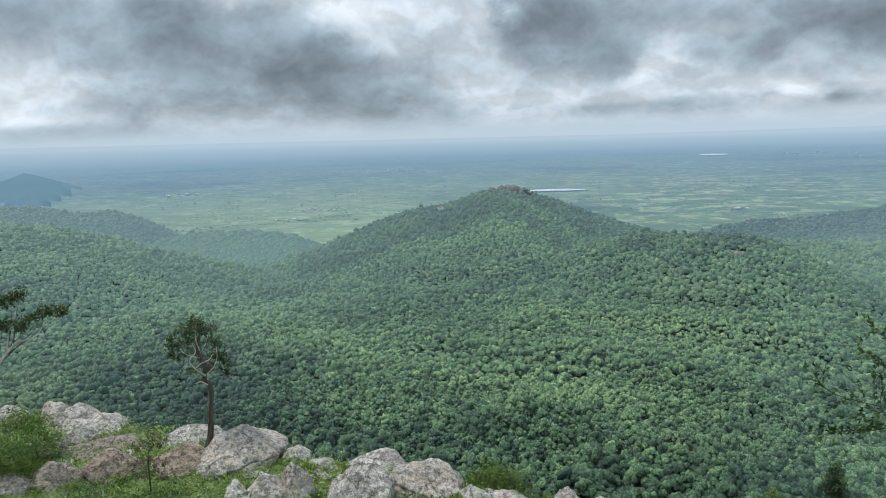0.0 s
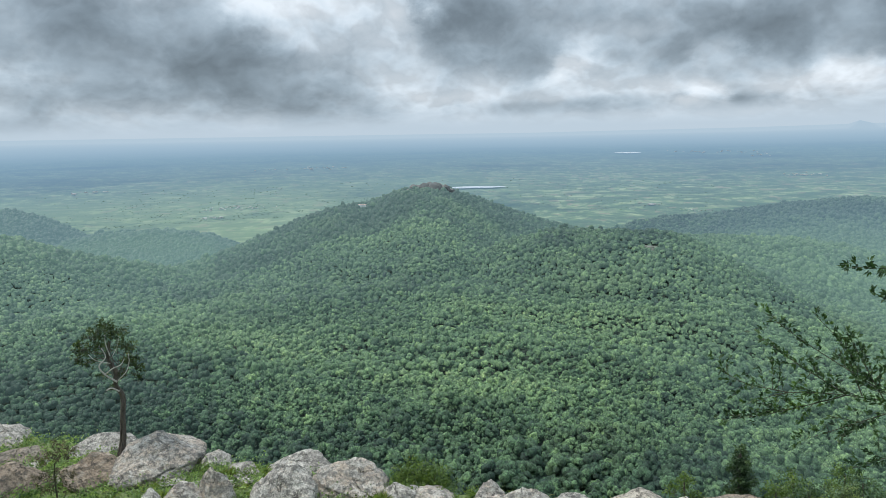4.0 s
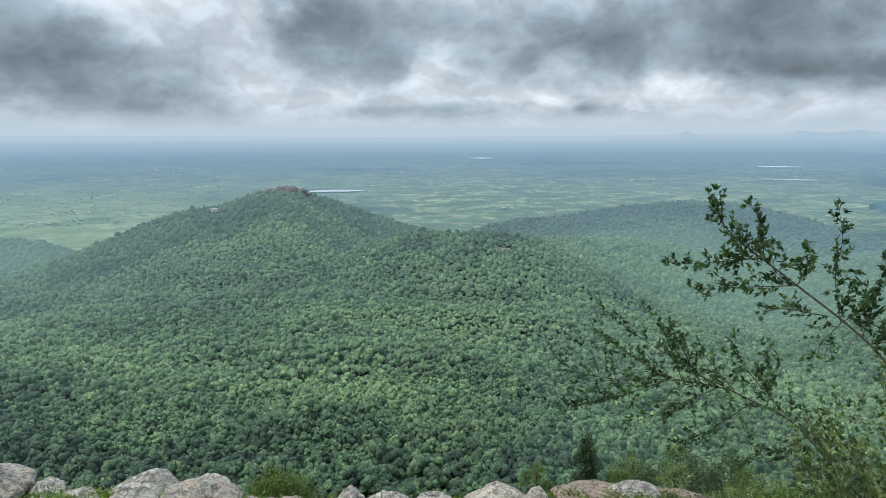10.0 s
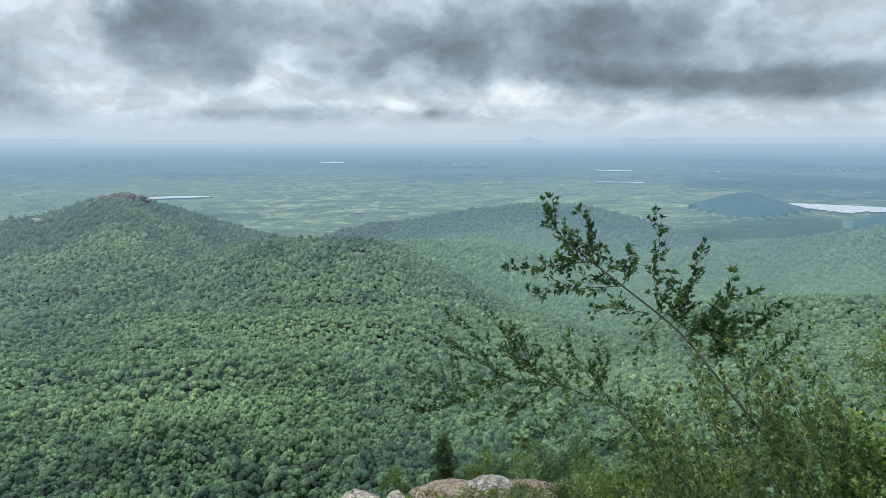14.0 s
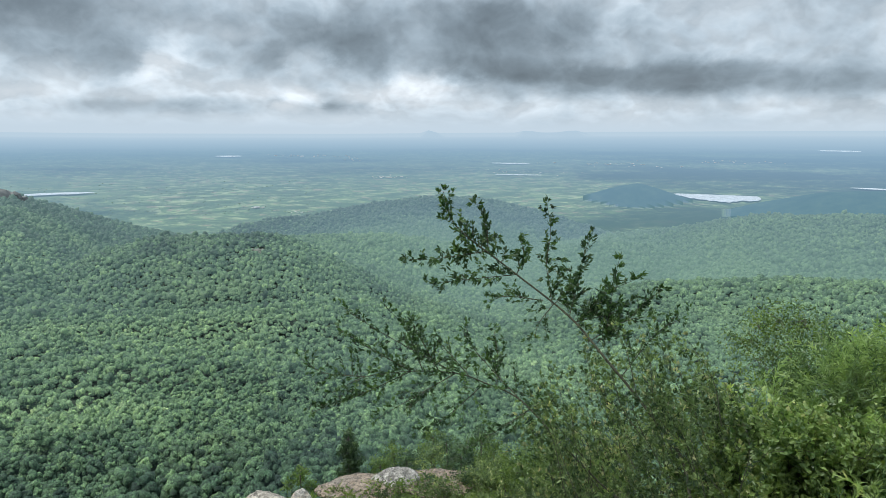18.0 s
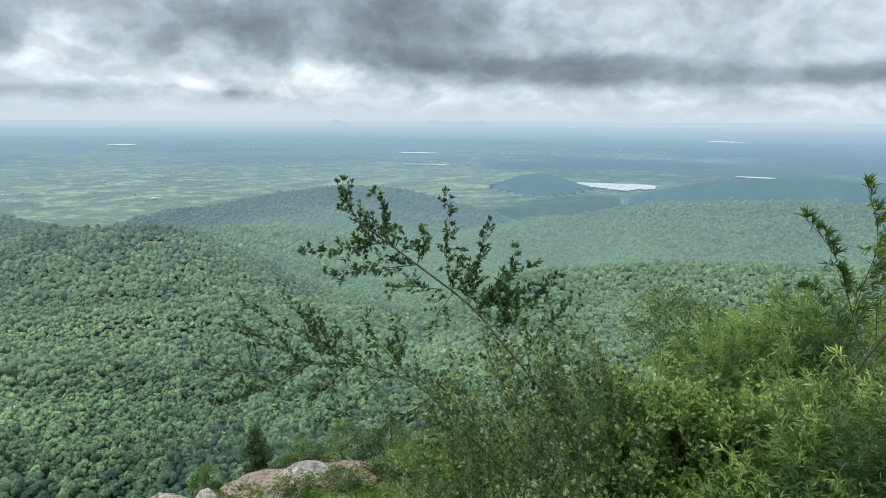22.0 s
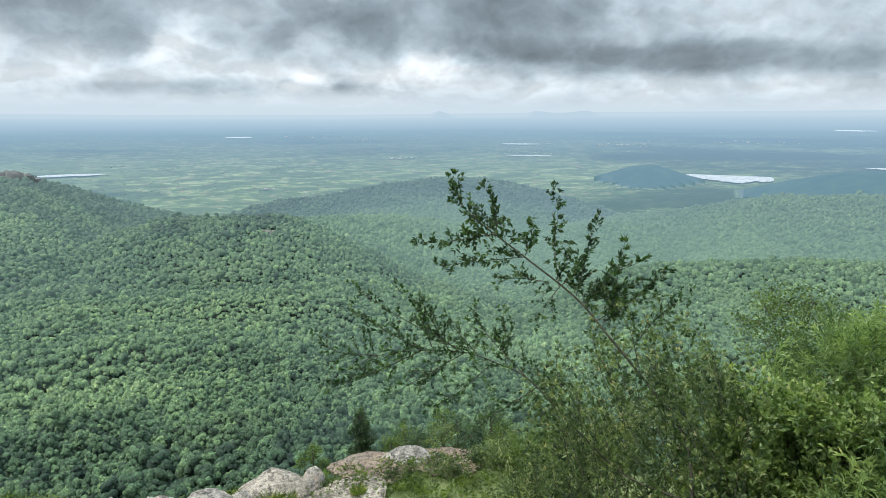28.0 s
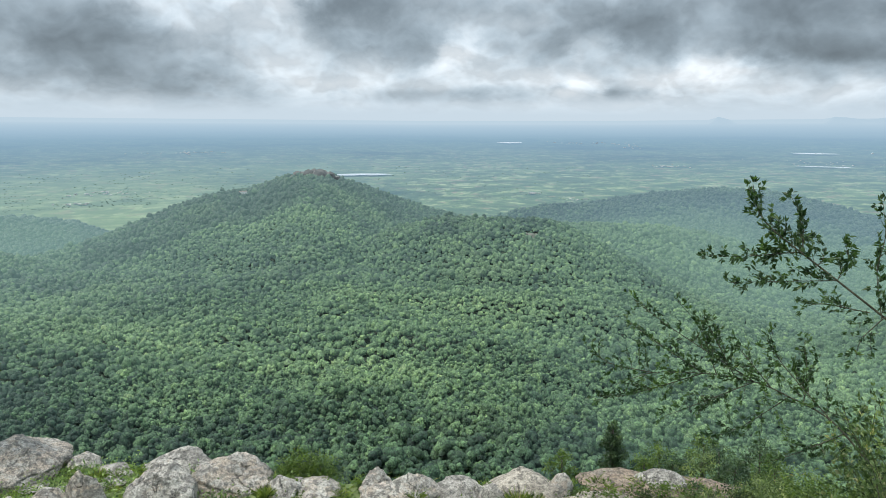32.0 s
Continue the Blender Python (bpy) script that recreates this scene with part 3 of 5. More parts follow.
def height(az, r):
    """Ground height below or above the eye at heading az (degrees) and distance r."""
    az, r = np.broadcast_arrays(np.asarray(az, float), np.asarray(r, float))
    x, y = r * np.sin(np.radians(az)), r * np.cos(np.radians(az))
    edge = np.interp(az, EDGE_AZ, EDGE_R)
    # the ledge keeps its level out to its edge, then the hillside falls away
    rr = np.where(r < 22, r, np.where(r < edge, 22 + (r - 22) / (edge - 22) * 5, np.where(r < 300, 27 + (r - edge) / (300 - edge) * 273, r)))
    z = np.interp(rr, BASE_R, BASE_Z)
    z = np.where(r > 2700, r * np.tan(np.radians(plain_el(r, az))), z)
    wild = np.clip((r - 60) / 300, 0, 1) * np.clip((3000 - r) / 900, 0, 1)
    z = z + wild * (10 * lumpy(x, y, 88) + 5 * lumpy(x, y, 39, 2.0))
    # a ravine runs out between the shoulder and the ridge beside it
    z = z - 62 * np.exp(-((az - 39) / 8.5) ** 2) * np.clip((r - 520) / 450, 0, 1) * np.clip((2300 - r) / 800, 0, 1)
    for azs, els, r0, r1, sf, sb in RIDGES.values():
        rc = np.interp(az, [azs[0], azs[-1]], [r0, r1])
        zc = rc * np.tan(np.radians(np.interp(az, azs, els)))
        zc = zc - 14 * np.maximum(0, np.maximum(azs[0] - az, az - azs[-1]))
        d = r - rc
        zr = zc - np.where(d < 0, sf, sb) * (np.sqrt(d * d + 70.0 ** 2) - 70)
        z = np.where(r > 150, smax(z, zr + 2 * lumpy(x, y, 60, 5.0), 7), z)
    behind = np.clip((np.abs((az - 20 + 180) % 360 - 180) - 95) / 25, 0, 1)
    top = -1.6 + 6 * lumpy(x, y, 120) * np.clip(r / 150, 0, 1) - .02 * r
    return z * (1 - behind) + top * behind


def ground_z(x, y):
    return float(height(math.degrees(math.atan2(x, y)), math.hypot(x, y))) + EYE.z


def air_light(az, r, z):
    """Share of haze painted onto the woods as emission, and how sunlit its colour is, by heading and distance."""
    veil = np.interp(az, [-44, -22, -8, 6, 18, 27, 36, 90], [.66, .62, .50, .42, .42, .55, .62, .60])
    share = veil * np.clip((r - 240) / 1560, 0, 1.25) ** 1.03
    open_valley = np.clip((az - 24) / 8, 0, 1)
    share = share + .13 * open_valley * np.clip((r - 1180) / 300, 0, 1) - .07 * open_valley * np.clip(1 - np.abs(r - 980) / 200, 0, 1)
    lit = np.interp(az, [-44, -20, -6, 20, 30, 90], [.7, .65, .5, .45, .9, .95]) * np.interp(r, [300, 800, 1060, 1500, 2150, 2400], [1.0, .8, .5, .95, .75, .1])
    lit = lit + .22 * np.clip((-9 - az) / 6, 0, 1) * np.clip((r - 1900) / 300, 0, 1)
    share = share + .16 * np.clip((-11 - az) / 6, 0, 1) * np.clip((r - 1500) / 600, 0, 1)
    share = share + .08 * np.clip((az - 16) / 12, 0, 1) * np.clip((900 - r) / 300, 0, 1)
    # the painted haze is denser in the hollows and thins up the slopes
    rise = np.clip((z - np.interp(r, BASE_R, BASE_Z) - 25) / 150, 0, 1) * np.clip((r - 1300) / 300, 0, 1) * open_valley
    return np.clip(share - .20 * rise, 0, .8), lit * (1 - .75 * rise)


def polar_sheet(name, azs, rs, mat, plan=False):
    A, R = np.meshgrid(azs, rs, indexing="ij")
    Z = height(A, R)
    ra = np.radians(A)
    v = np.stack([R * np.sin(ra), R * np.cos(ra), Z + EYE.z], -1).reshape(-1, 3)
    m, n = A.shape
    i, j = np.meshgrid(np.arange(m - 1), np.arange(n - 1), indexing="ij")
    f = np.stack([i * n + j, i * n + j + 1, (i + 1) * n + j + 1, (i + 1) * n + j], -1).reshape(-1, 4)
    f = f[:, ::-1]
    me = mesh_np(name, v, f, mat)
    if plan:
        # true place on the plain in kilometres: the far land is drawn in towards the eye along the line of sight
        km = np.where(R > 2700, .48 / np.tan(np.radians(np.maximum(.12 - np.interp(R, PLAIN_R, PLAIN_EL), .4))), R / 1000)
        # ridges get invented kilometres, more on the left, to set their painted haze
        km = np.where(Z > R * np.tan(np.radians(plain_el(R, A))) + 6, np.interp(R, [2080, 2700, 3300, 4250, 4750], [2.7, 4.8, 7.0, 10.5, 46]) * np.where(R < 3200, np.interp(A, [-30, -8], [1.4, 1]), 1), km)
        uv = np.stack([km * np.sin(ra), km * np.cos(ra)], -1).reshape(-1, 2)
        layer = me.uv_layers.new(name="plan")
        layer.data.foreach_set("uv", uv[f.ravel()].astype(np.float32).ravel())
    return new(name, me)


AZ_VIEW = np.arange(-48, 92.01, .7)
AZ_ALL = np.concatenate([np.arange(-140, -48, 6), AZ_VIEW, np.arange(98, 219, 6), [220.0]])
R_NEAR = np.concatenate([[.01], np.arange(1, 60, 1.2), np.geomspace(62, 1350, 110)])
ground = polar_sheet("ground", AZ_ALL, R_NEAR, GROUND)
tagged(ground, "green scrubby hillside falling into a forested valley", "ground", kind="structure")
R_FAR = np.concatenate([np.linspace(1350, 2060, 40), np.linspace(2080, 3000, 60), np.linspace(3008, 4880, 150)])
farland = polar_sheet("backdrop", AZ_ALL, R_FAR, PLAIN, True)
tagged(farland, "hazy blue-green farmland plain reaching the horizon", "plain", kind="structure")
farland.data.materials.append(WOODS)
farland.data.materials.append(FOREST)
# woods cover the far ridges where they stand above the plain
_c = np.empty(len(farland.data.polygons) * 3)
farland.data.polygons.foreach_get("center", _c)
_c = _c.reshape(-1, 3)
_r = np.hypot(_c[:, 0], _c[:, 1])
_over = _c[:, 2] - EYE.z - _r * np.tan(np.radians(plain_el(_r, np.degrees(np.arctan2(_c[:, 0], _c[:, 1])))))
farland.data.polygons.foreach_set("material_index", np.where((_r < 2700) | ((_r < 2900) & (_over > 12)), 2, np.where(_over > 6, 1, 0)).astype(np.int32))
_p = np.empty(len(farland.data.vertices) * 3)
farland.data.vertices.foreach_get("co", _p)
_p = _p.reshape(-1, 3)
# emitted haze by distance; tint 0 puts the shade between crowns into colour
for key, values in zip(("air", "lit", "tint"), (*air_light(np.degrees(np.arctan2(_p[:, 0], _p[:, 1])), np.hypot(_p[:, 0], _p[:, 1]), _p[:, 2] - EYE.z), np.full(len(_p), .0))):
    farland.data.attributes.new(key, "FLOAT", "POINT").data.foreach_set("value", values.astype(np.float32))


# ---- forest ----
def crown_shape(lumps, rng):
    """A crown of rounded clumps, radius about 1, with its undersides left open."""
    V, F, n = [], [], 0
    for k in range(lumps):
        v, f = ICO1
        if lumps == 1:
            s, off = 1.0, np.zeros(3)
        elif lumps < 4:
            a = 6.28 * k / lumps + rng.uniform(-.4, .4)
            s, off = rng.uniform(.6, .75), np.array([math.cos(a) * .45, math.sin(a) * .45, rng.uniform(-.1, .35)])
        else:
            # clumps spread over a dome
            t, a = (k + .5) / lumps, k * 2.39996 + rng.uniform(-.3, .3)
            z = 1 - 1.05 * t
            q = math.sqrt(max(0, 1 - z * z))
            s, off = rng.uniform(.38, .56), np.array([math.cos(a) * q * .66, math.sin(a) * q * .66, z * .85 + rng.uniform(-.15, .15)])
        w = v @ np.array(Euler(rng.uniform(0, 6, 3)).to_matrix()).T
        w = w * (1 + rng.normal(size=(len(v), 1)) * .19)
        w = w * np.array([1, 1, .85]) * s
        keep = w[f][:, :, 2].mean(1) > -.22 * s
        V.append(w + off)
        F.append(f[keep] + n)
        n += len(v)
    return np.concatenate(V), np.concatenate(F)


def forest_patch(name, r0, r1, spacing, size, lumps, label, seed, mat, az0=-43, az1=84, hills_only=False):
    rng = np.random.default_rng(seed)
    shapes = [crown_shape(lumps, rng) for _ in range(16)]
    # crowns stand a tree's width apart, a little out of line
    gx, gy = np.meshgrid(np.arange(-r1, r1, spacing), np.arange(-r1, r1, spacing * .87))
    gx = gx + (np.arange(len(gx)) % 2)[:, None] * spacing / 2
    gx, gy = gx.ravel() + rng.uniform(-.36, .36, gx.size) * spacing, gy.ravel() + rng.uniform(-.36, .36, gx.size) * spacing
    r, az = np.hypot(gx, gy), np.degrees(np.arctan2(gx, gy))
    inside = (r > r0) & (r < r1) & (az > az0) & (az < az1)
    r, az = r[inside], az[inside]
    z = height(az, r)
    # leave out what lies in dead ground behind a crest
    rs = np.geomspace(23, r1, 260)
    azg = np.arange(-46, 92.1, 1.0)
    A, R = np.meshgrid(azg, rs, indexing="ij")
    hor = np.maximum.accumulate((height(A, R)) / R, axis=1)
    ia = np.clip(np.round(az + 46).astype(int), 0, len(azg) - 1)
    ir = np.clip(np.searchsorted(rs, r) - 1, 0, len(rs) - 1)
    keep = (z + 14) / r > hor[ia, ir] - .005
    if hills_only:
        keep &= (r < 2680) | (z > r * np.tan(np.radians(plain_el(r, az))) + 9)
    # a clearing before the white building, bare rock on the peak and on the shoulder
    keep &= ~((np.abs(az + 4.1) < .42) & (r > 1735) & (r < 1772))
    keep &= ~((np.abs(az - 1.4) < 2.0) & (np.abs(r - 1815) < 42)) & ~((np.abs(az - 19.4) < .55) & (np.abs(r - 1076) < 16))
    r, az, z = r[keep], az[keep], z[keep]
    x, y = r * np.sin(np.radians(az)), r * np.cos(np.radians(az))
    rad = size * np.clip(rng.lognormal(-.03, .20, len(r)), .55, 1.6) * (1 + .12 * lumpy(x, y, 30, 1.0))
    # a mottle of species, with hollows' and clouds' shade and sunlit spurs painted in
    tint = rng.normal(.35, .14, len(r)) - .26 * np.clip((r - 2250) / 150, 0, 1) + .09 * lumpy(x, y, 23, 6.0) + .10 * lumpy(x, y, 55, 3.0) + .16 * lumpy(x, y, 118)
    # cloud shade over the cone put into the tint; the shoulder darker too
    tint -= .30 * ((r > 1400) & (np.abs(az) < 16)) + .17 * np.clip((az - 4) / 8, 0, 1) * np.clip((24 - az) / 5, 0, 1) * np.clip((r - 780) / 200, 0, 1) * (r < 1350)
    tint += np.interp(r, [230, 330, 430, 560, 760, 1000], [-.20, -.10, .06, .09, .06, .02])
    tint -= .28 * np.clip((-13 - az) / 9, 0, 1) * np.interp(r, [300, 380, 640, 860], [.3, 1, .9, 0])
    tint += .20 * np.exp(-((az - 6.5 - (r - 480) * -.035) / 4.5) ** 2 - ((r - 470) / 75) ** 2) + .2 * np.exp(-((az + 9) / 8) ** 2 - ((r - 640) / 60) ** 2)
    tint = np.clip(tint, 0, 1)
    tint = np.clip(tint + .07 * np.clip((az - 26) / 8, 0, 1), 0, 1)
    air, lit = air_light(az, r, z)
    V, F, T, G, L, base = [], [], [], [], [], 0
    pick = rng.integers(0, len(shapes), len(r))
    for k, (sv, sf) in enumerate(shapes):
        idx = np.nonzero(pick == k)[0]
        ang = rng.uniform(0, 6.28, len(idx))
        c, s = np.cos(ang)[:, None], np.sin(ang)[:, None]
        px = (sv[None, :, 0] * c - sv[None, :, 1] * s) * rad[idx, None] + x[idx, None]
        py = (sv[None, :, 0] * s + sv[None, :, 1] * c) * rad[idx, None] + y[idx, None]
        pz = sv[None, :, 2] * rad[idx, None] * rng.uniform(.95, 1.5, (len(idx), 1)) + (z[idx] + EYE.z + rad[idx] * rng.uniform(.5, 2.0, len(idx)))[:, None]
        V.append(np.stack([px, py, pz], -1).reshape(-1, 3))
        m = len(sv)
        F.append((sf[None] + (np.arange(len(idx)) * m)[:, None, None]).reshape(-1, 3) + base)
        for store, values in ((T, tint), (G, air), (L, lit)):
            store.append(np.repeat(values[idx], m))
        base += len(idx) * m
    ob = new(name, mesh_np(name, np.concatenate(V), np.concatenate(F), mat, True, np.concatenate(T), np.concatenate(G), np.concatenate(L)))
    return tagged(ob, label, "forest", kind="stuff")


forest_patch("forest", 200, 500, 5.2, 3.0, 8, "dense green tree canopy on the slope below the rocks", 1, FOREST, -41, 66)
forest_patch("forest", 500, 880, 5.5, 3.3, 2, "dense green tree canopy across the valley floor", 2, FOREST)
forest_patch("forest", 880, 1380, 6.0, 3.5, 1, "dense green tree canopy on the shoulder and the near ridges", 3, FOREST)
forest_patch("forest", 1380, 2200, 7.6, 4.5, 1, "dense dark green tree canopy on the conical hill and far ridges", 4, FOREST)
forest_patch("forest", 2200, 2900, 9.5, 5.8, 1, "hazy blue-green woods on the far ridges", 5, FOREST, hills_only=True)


# ---- boulders ----
def boulder(az0, az1, el_top, el_bot, squash=1.0, mat=ROCK, ledge=-14.0, label="", deep=1.0):
    """A weathered granite block standing on the ledge between two headings."""
    rng = np.random.default_rng(int(abs(az0 * 1000 + el_top * 77)) + 11)
    front = ledge / math.tan(radians(el_bot))
    w = front * radians(az1 - az0)
    sx, sy = w * .525, w * .5 * deep
    # a low block must end before the ledge behind it would rise over its top
    span = max(.4, -ledge / math.tan(radians(-el_top)) - front) if el_top < -20 else 99
    sy = min(sy, max(.3, .5 * span))
    r = front + sy
    h = max(.35, r * math.tan(radians(el_top)) - ledge)
    v, f = ICO5 if w > 2.2 else (ICO4 if w > .8 else ICO3)
    # a block bounded by joint planes: a broad top, steep sides, edges rounded by weather
    nrm = rng.normal(size=(9, 3)) * [1, 1, .55]
    nrm = np.vstack([nrm, [[.15, -.2, 1], [-.3, -.5, .8], [.45, -.2, .75]] + rng.normal(size=(3, 3)) * .15])
    nrm /= np.linalg.norm(nrm, axis=1, keepdims=True)
    # the side towards the valley's rim path slopes up like a worn slab
    nrm = np.vstack([nrm, [[.05, -.72, .69], [-.12, -.45, .88]]])
    worn = .5 if mat is SLAB else .62
    off = np.concatenate([rng.uniform(.72, .97, 9), rng.uniform(.74, .9, 3), [worn, worn + .08]])
    dots = np.maximum(v @ nrm.T, 1e-3) / off
    rad = np.minimum((np.sum(dots ** 22, axis=1)) ** (-1 / 22), 1.12)
    nz = np.array([noise.fractal(Vector(p) * 1.9 + Vector((az0, el_top, 3)), 1.0, 2.0, 5) for p in v])
    nf = np.array([noise.noise(Vector(p) * 9 + Vector((az1, 5, el_bot))) for p in v])
    grow = rad * (1 + .13 * nz + .035 * nf)
    # open joints cut across it
    for k in range(rng.integers(2, 6)):
        jn = rng.normal(size=3) * [1, 1, .8]
        jn /= np.linalg.norm(jn)
        dist = v @ jn - rng.uniform(-.5, .5) + .09 * nz
        # the blocks either side have slipped a little
        grow = grow * (1 + rng.uniform(-.055, .055) * np.clip(dist / .02, -1, 1)) - .07 * np.exp(-(dist / .022) ** 2)
    vv = v * grow[:, None] * np.array([sx, sy, h * .98 * squash])
    # weathered domes: the sides lean in towards the top
    vv[:, :2] *= (1.14 - .40 * np.clip(vv[:, 2:] / vv[:, 2].max(), 0, 1))
    # settle its height so that its outline tops out at el_top
    for _ in range(5):
        tops = (ledge + h * .06 + vv[:, 2]) / (r + vv[:, 1])
        k = (math.tan(radians(el_top)) - tops.max()) * r
        vv[:, 2] *= max(.3, 1 + .8 * k / max(.3, vv[:, 2].max()))
    a = radians((az0 + az1) / 2)
    rot = Matrix.Rotation(-a + rng.uniform(-.15, .15), 3, "Z")
    vv = vv @ np.array(rot).T
    c = Vector((r * math.sin(a), r * math.cos(a), EYE.z + ledge + h * .06))
    ob = new("boulder", mesh_np("boulder", vv, f, mat))
    ob.location = c
    return tagged(ob, label or "weathered grey granite boulder with lichen on the ledge", "boulder", group="boulders on the ledge")


for row in [(-38.6, -36.3, -17.6, -19.3), (-34.1, -32.1, -19.9, -21.4), (-35.3, -33.8, -20.1, -21.5), (-39.4, -36.9, -22.1, -23.6),
            (-18.3, -16.1, -24.1, -25.4), (-16.3, -14.0, -25.3, -26.4), (-23.5, -21.2, -25.9, -27.9), (-21.5, -18.2, -25.9, -28.4), (-18.6, -16.1, -25.3, -28.2), (-14.2, -8.7, -25.6, -29.6),
            (-11.7, -10.3, -25.8, -26.5), (-3.4, -.4, -28.1, -30.1), (-1.1, 2.8, -28.5, -30.5), (15.5, 17.5, -29.3, -31.2), (21.5, 23.5, -28.2, -30.0)]:
    boulder(*row)
for row in [(-33.8, -28.6, -21.2, -22.6), (-33.2, -29.4, -22.0, -24.3), (-28.5, -24.0, -22.6, -25.1), (-9.4, -5.3, -27.4, -29.4), (-36.5, -33.4, -22.0, -24.0)]:
    boulder(*row, mat=SLAB, label="brown weathered granite slab half buried in grass")
for row in [(-36.0, -33.4, -17.9, -20.3), (-34.6, -31.6, -18.4, -20.7), (-32.8, -30.0, -19.4, -21.1)]:
    boulder(*row, label="long grey granite outcrop sloping down to grass", deep=1.4)
boulder(-24.6, -18.2, -22.0, -25.9, label="large cracked grey boulder beside the gnarled tree")
for row in [(-27.2, -23.1, -21.4, -23.1), (-12.4, -7.9, -25.0, -26.9), (-9.4, -3.1, -26.0, -29.1), (5.0, 7.3, -28.1, -30.1), (7.1, 11.4, -28.6, -31.0), (10.8, 15.8, -28.8, -31.0), (4.1, 9.4, -29.2, -31.4)]:
    boulder(*row, label="pale weathered granite block with open joints", deep=.8)
for row in [(15.8, 22.4, -28.0, -31.2), (21.7, 29.3, -29.5, -32.6)]:
    boulder(*row, mat=LICHEN, label="large grey boulder with orange lichen and a crack")
for row in [(25.0, 31.7, -27.6, -29.8), (32.4, 38.5, -27.3, -29.2)]:
    boulder(*row, mat=SLAB, label="flat brown rock slab with grass in its cracks")
boulder(29.4, 33.3, -27.0, -28.6, label="pale broken rock on top of the brown slab", deep=.7)
# rubble and half-buried stones between the large blocks
stone_rng = np.random.default_rng(77)
for az0, az1, n, e0, e1 in ((-38, -15, 18, -20, -27), (-15, 2, 7, -27, -30), (2, 20, 3, -29.8, -31.5)):
    for k in range(n):
        a = stone_rng.uniform(az0, az1)
        u = (a - az0) / (az1 - az0)
        eb = e0 + (e1 - e0) * (u if az0 < -20 else .5) - abs(stone_rng.normal()) * 1.1 - .4
        w = stone_rng.uniform(.6, 2.2)
        boulder(a, a + w, max(eb + w * stone_rng.uniform(.18, .36), eb + .3), eb, label="small half-buried granite stone among grass")


# ---- water, villages and lone trees on the plain ----
def on_plain(az, el, lift=1.0):
    """A point of the plain seen at heading az and elevation el."""
    r = float(np.interp(el, plain_el(np.array(PLAIN_R), az), PLAIN_R)) * lift
    return at(az, el, r)


def lake(az0, az1, el_far, el_near, label, seed, near=None):
    rng = np.random.default_rng(seed)
    n = 28
    u = np.linspace(0, 1, n)
    env = np.sqrt(np.clip(np.sin(np.pi * u), 0, 1))
    bay = 1 + .5 * np.interp(u, np.linspace(0, 1, 9), rng.uniform(-1, .6, 9))
    mid = el_far * .6 + el_near * .4
    if near:
        # blunt at one end, with a foreland on the near shore
        env = np.interp(u, [0, .04, .97, 1], [0, .9, .9, .3])
        bay = np.interp(u, np.linspace(0, 1, len(near)), near) + rng.uniform(-.12, .12, n)
    top = [on_plain(az0 + (az1 - az0) * a, mid + (el_far - mid) * e, .993) for a, e in zip(u, env)]
    low = [on_plain(az0 + (az1 - az0) * a, mid + (el_near - mid) * e * max(b, -.5), .993) for a, e, b in zip(u, env, bay)]
    v = np.array([p[:] for p in top + low])
    f = np.array([[i, i + 1, n + i + 1, n + i] for i in range(n - 1)])[:, ::-1]
    return tagged(new("water", mesh_np("water", v, f, WATER)), label, "lake", kind="structure")


lake(52.6, 59.0, -4.78, -5.35, "pale lake with a ragged shore among dark woods", 3, (-.4, -.1, .35, .6, .85, .95, 1.1, .6, .5, .45))
lake(3.0, 7.8, -4.66, -4.84, "thin pale pond behind the peak", 5)
lake(16.3, 18.4, -2.13, -2.21, "narrow pale reservoir far out on the plain", 6)
lake(62.5, 65.2, -1.31, -1.37, "thin bright strip of water near the horizon", 7)
lake(38.3, 41.5, -2.65, -2.71, "thin pale strip of water among fields", 8)
lake(64.7, 67.6, -3.87, -3.95, "thin pale strip of water among dark woods", 9)
lake(38.6, 42.5, -3.58, -3.63, "thin pale strip of water among fields", 10)


def box_np(c, sx, sy, sz, turn):
    v = np.array([[x, y, z] for z in (0, 1) for x, y in ((-.5, -.5), (.5, -.5), (.5, .5), (-.5, .5))]) * [sx, sy, sz]
    ca, sa_ = math.cos(turn), math.sin(turn)
    v = np.stack([v[:, 0] * ca - v[:, 1] * sa_, v[:, 0] * sa_ + v[:, 1] * ca, v[:, 2]], -1) + np.array(c)
    f = np.array([[0, 3, 2, 1], [4, 5, 6, 7], [0, 1, 5, 4], [1, 2, 6, 5], [2, 3, 7, 6], [3, 0, 4, 7]])
    return v, f


def village(az, el, saz, sel, n, size, label, seed):
    rng = np.random.default_rng(seed)
    V, F = [], []
    for k in range(n):
        c = on_plain(az + rng.normal() * saz, el + rng.normal() * sel, .996)
        v, f = box_np(c, size * rng.uniform(.6, 2.2), size * rng.uniform(.6, 1.2), size * rng.uniform(.25, .6), -radians(az) + rng.uniform(-.4, .4))
        V.append(v)
        F.append(f + 8 * k)
    return tagged(new("village", mesh_np("village", np.concatenate(V), np.concatenate(F), HAMLET, False)), label, "village", kind="stuff")


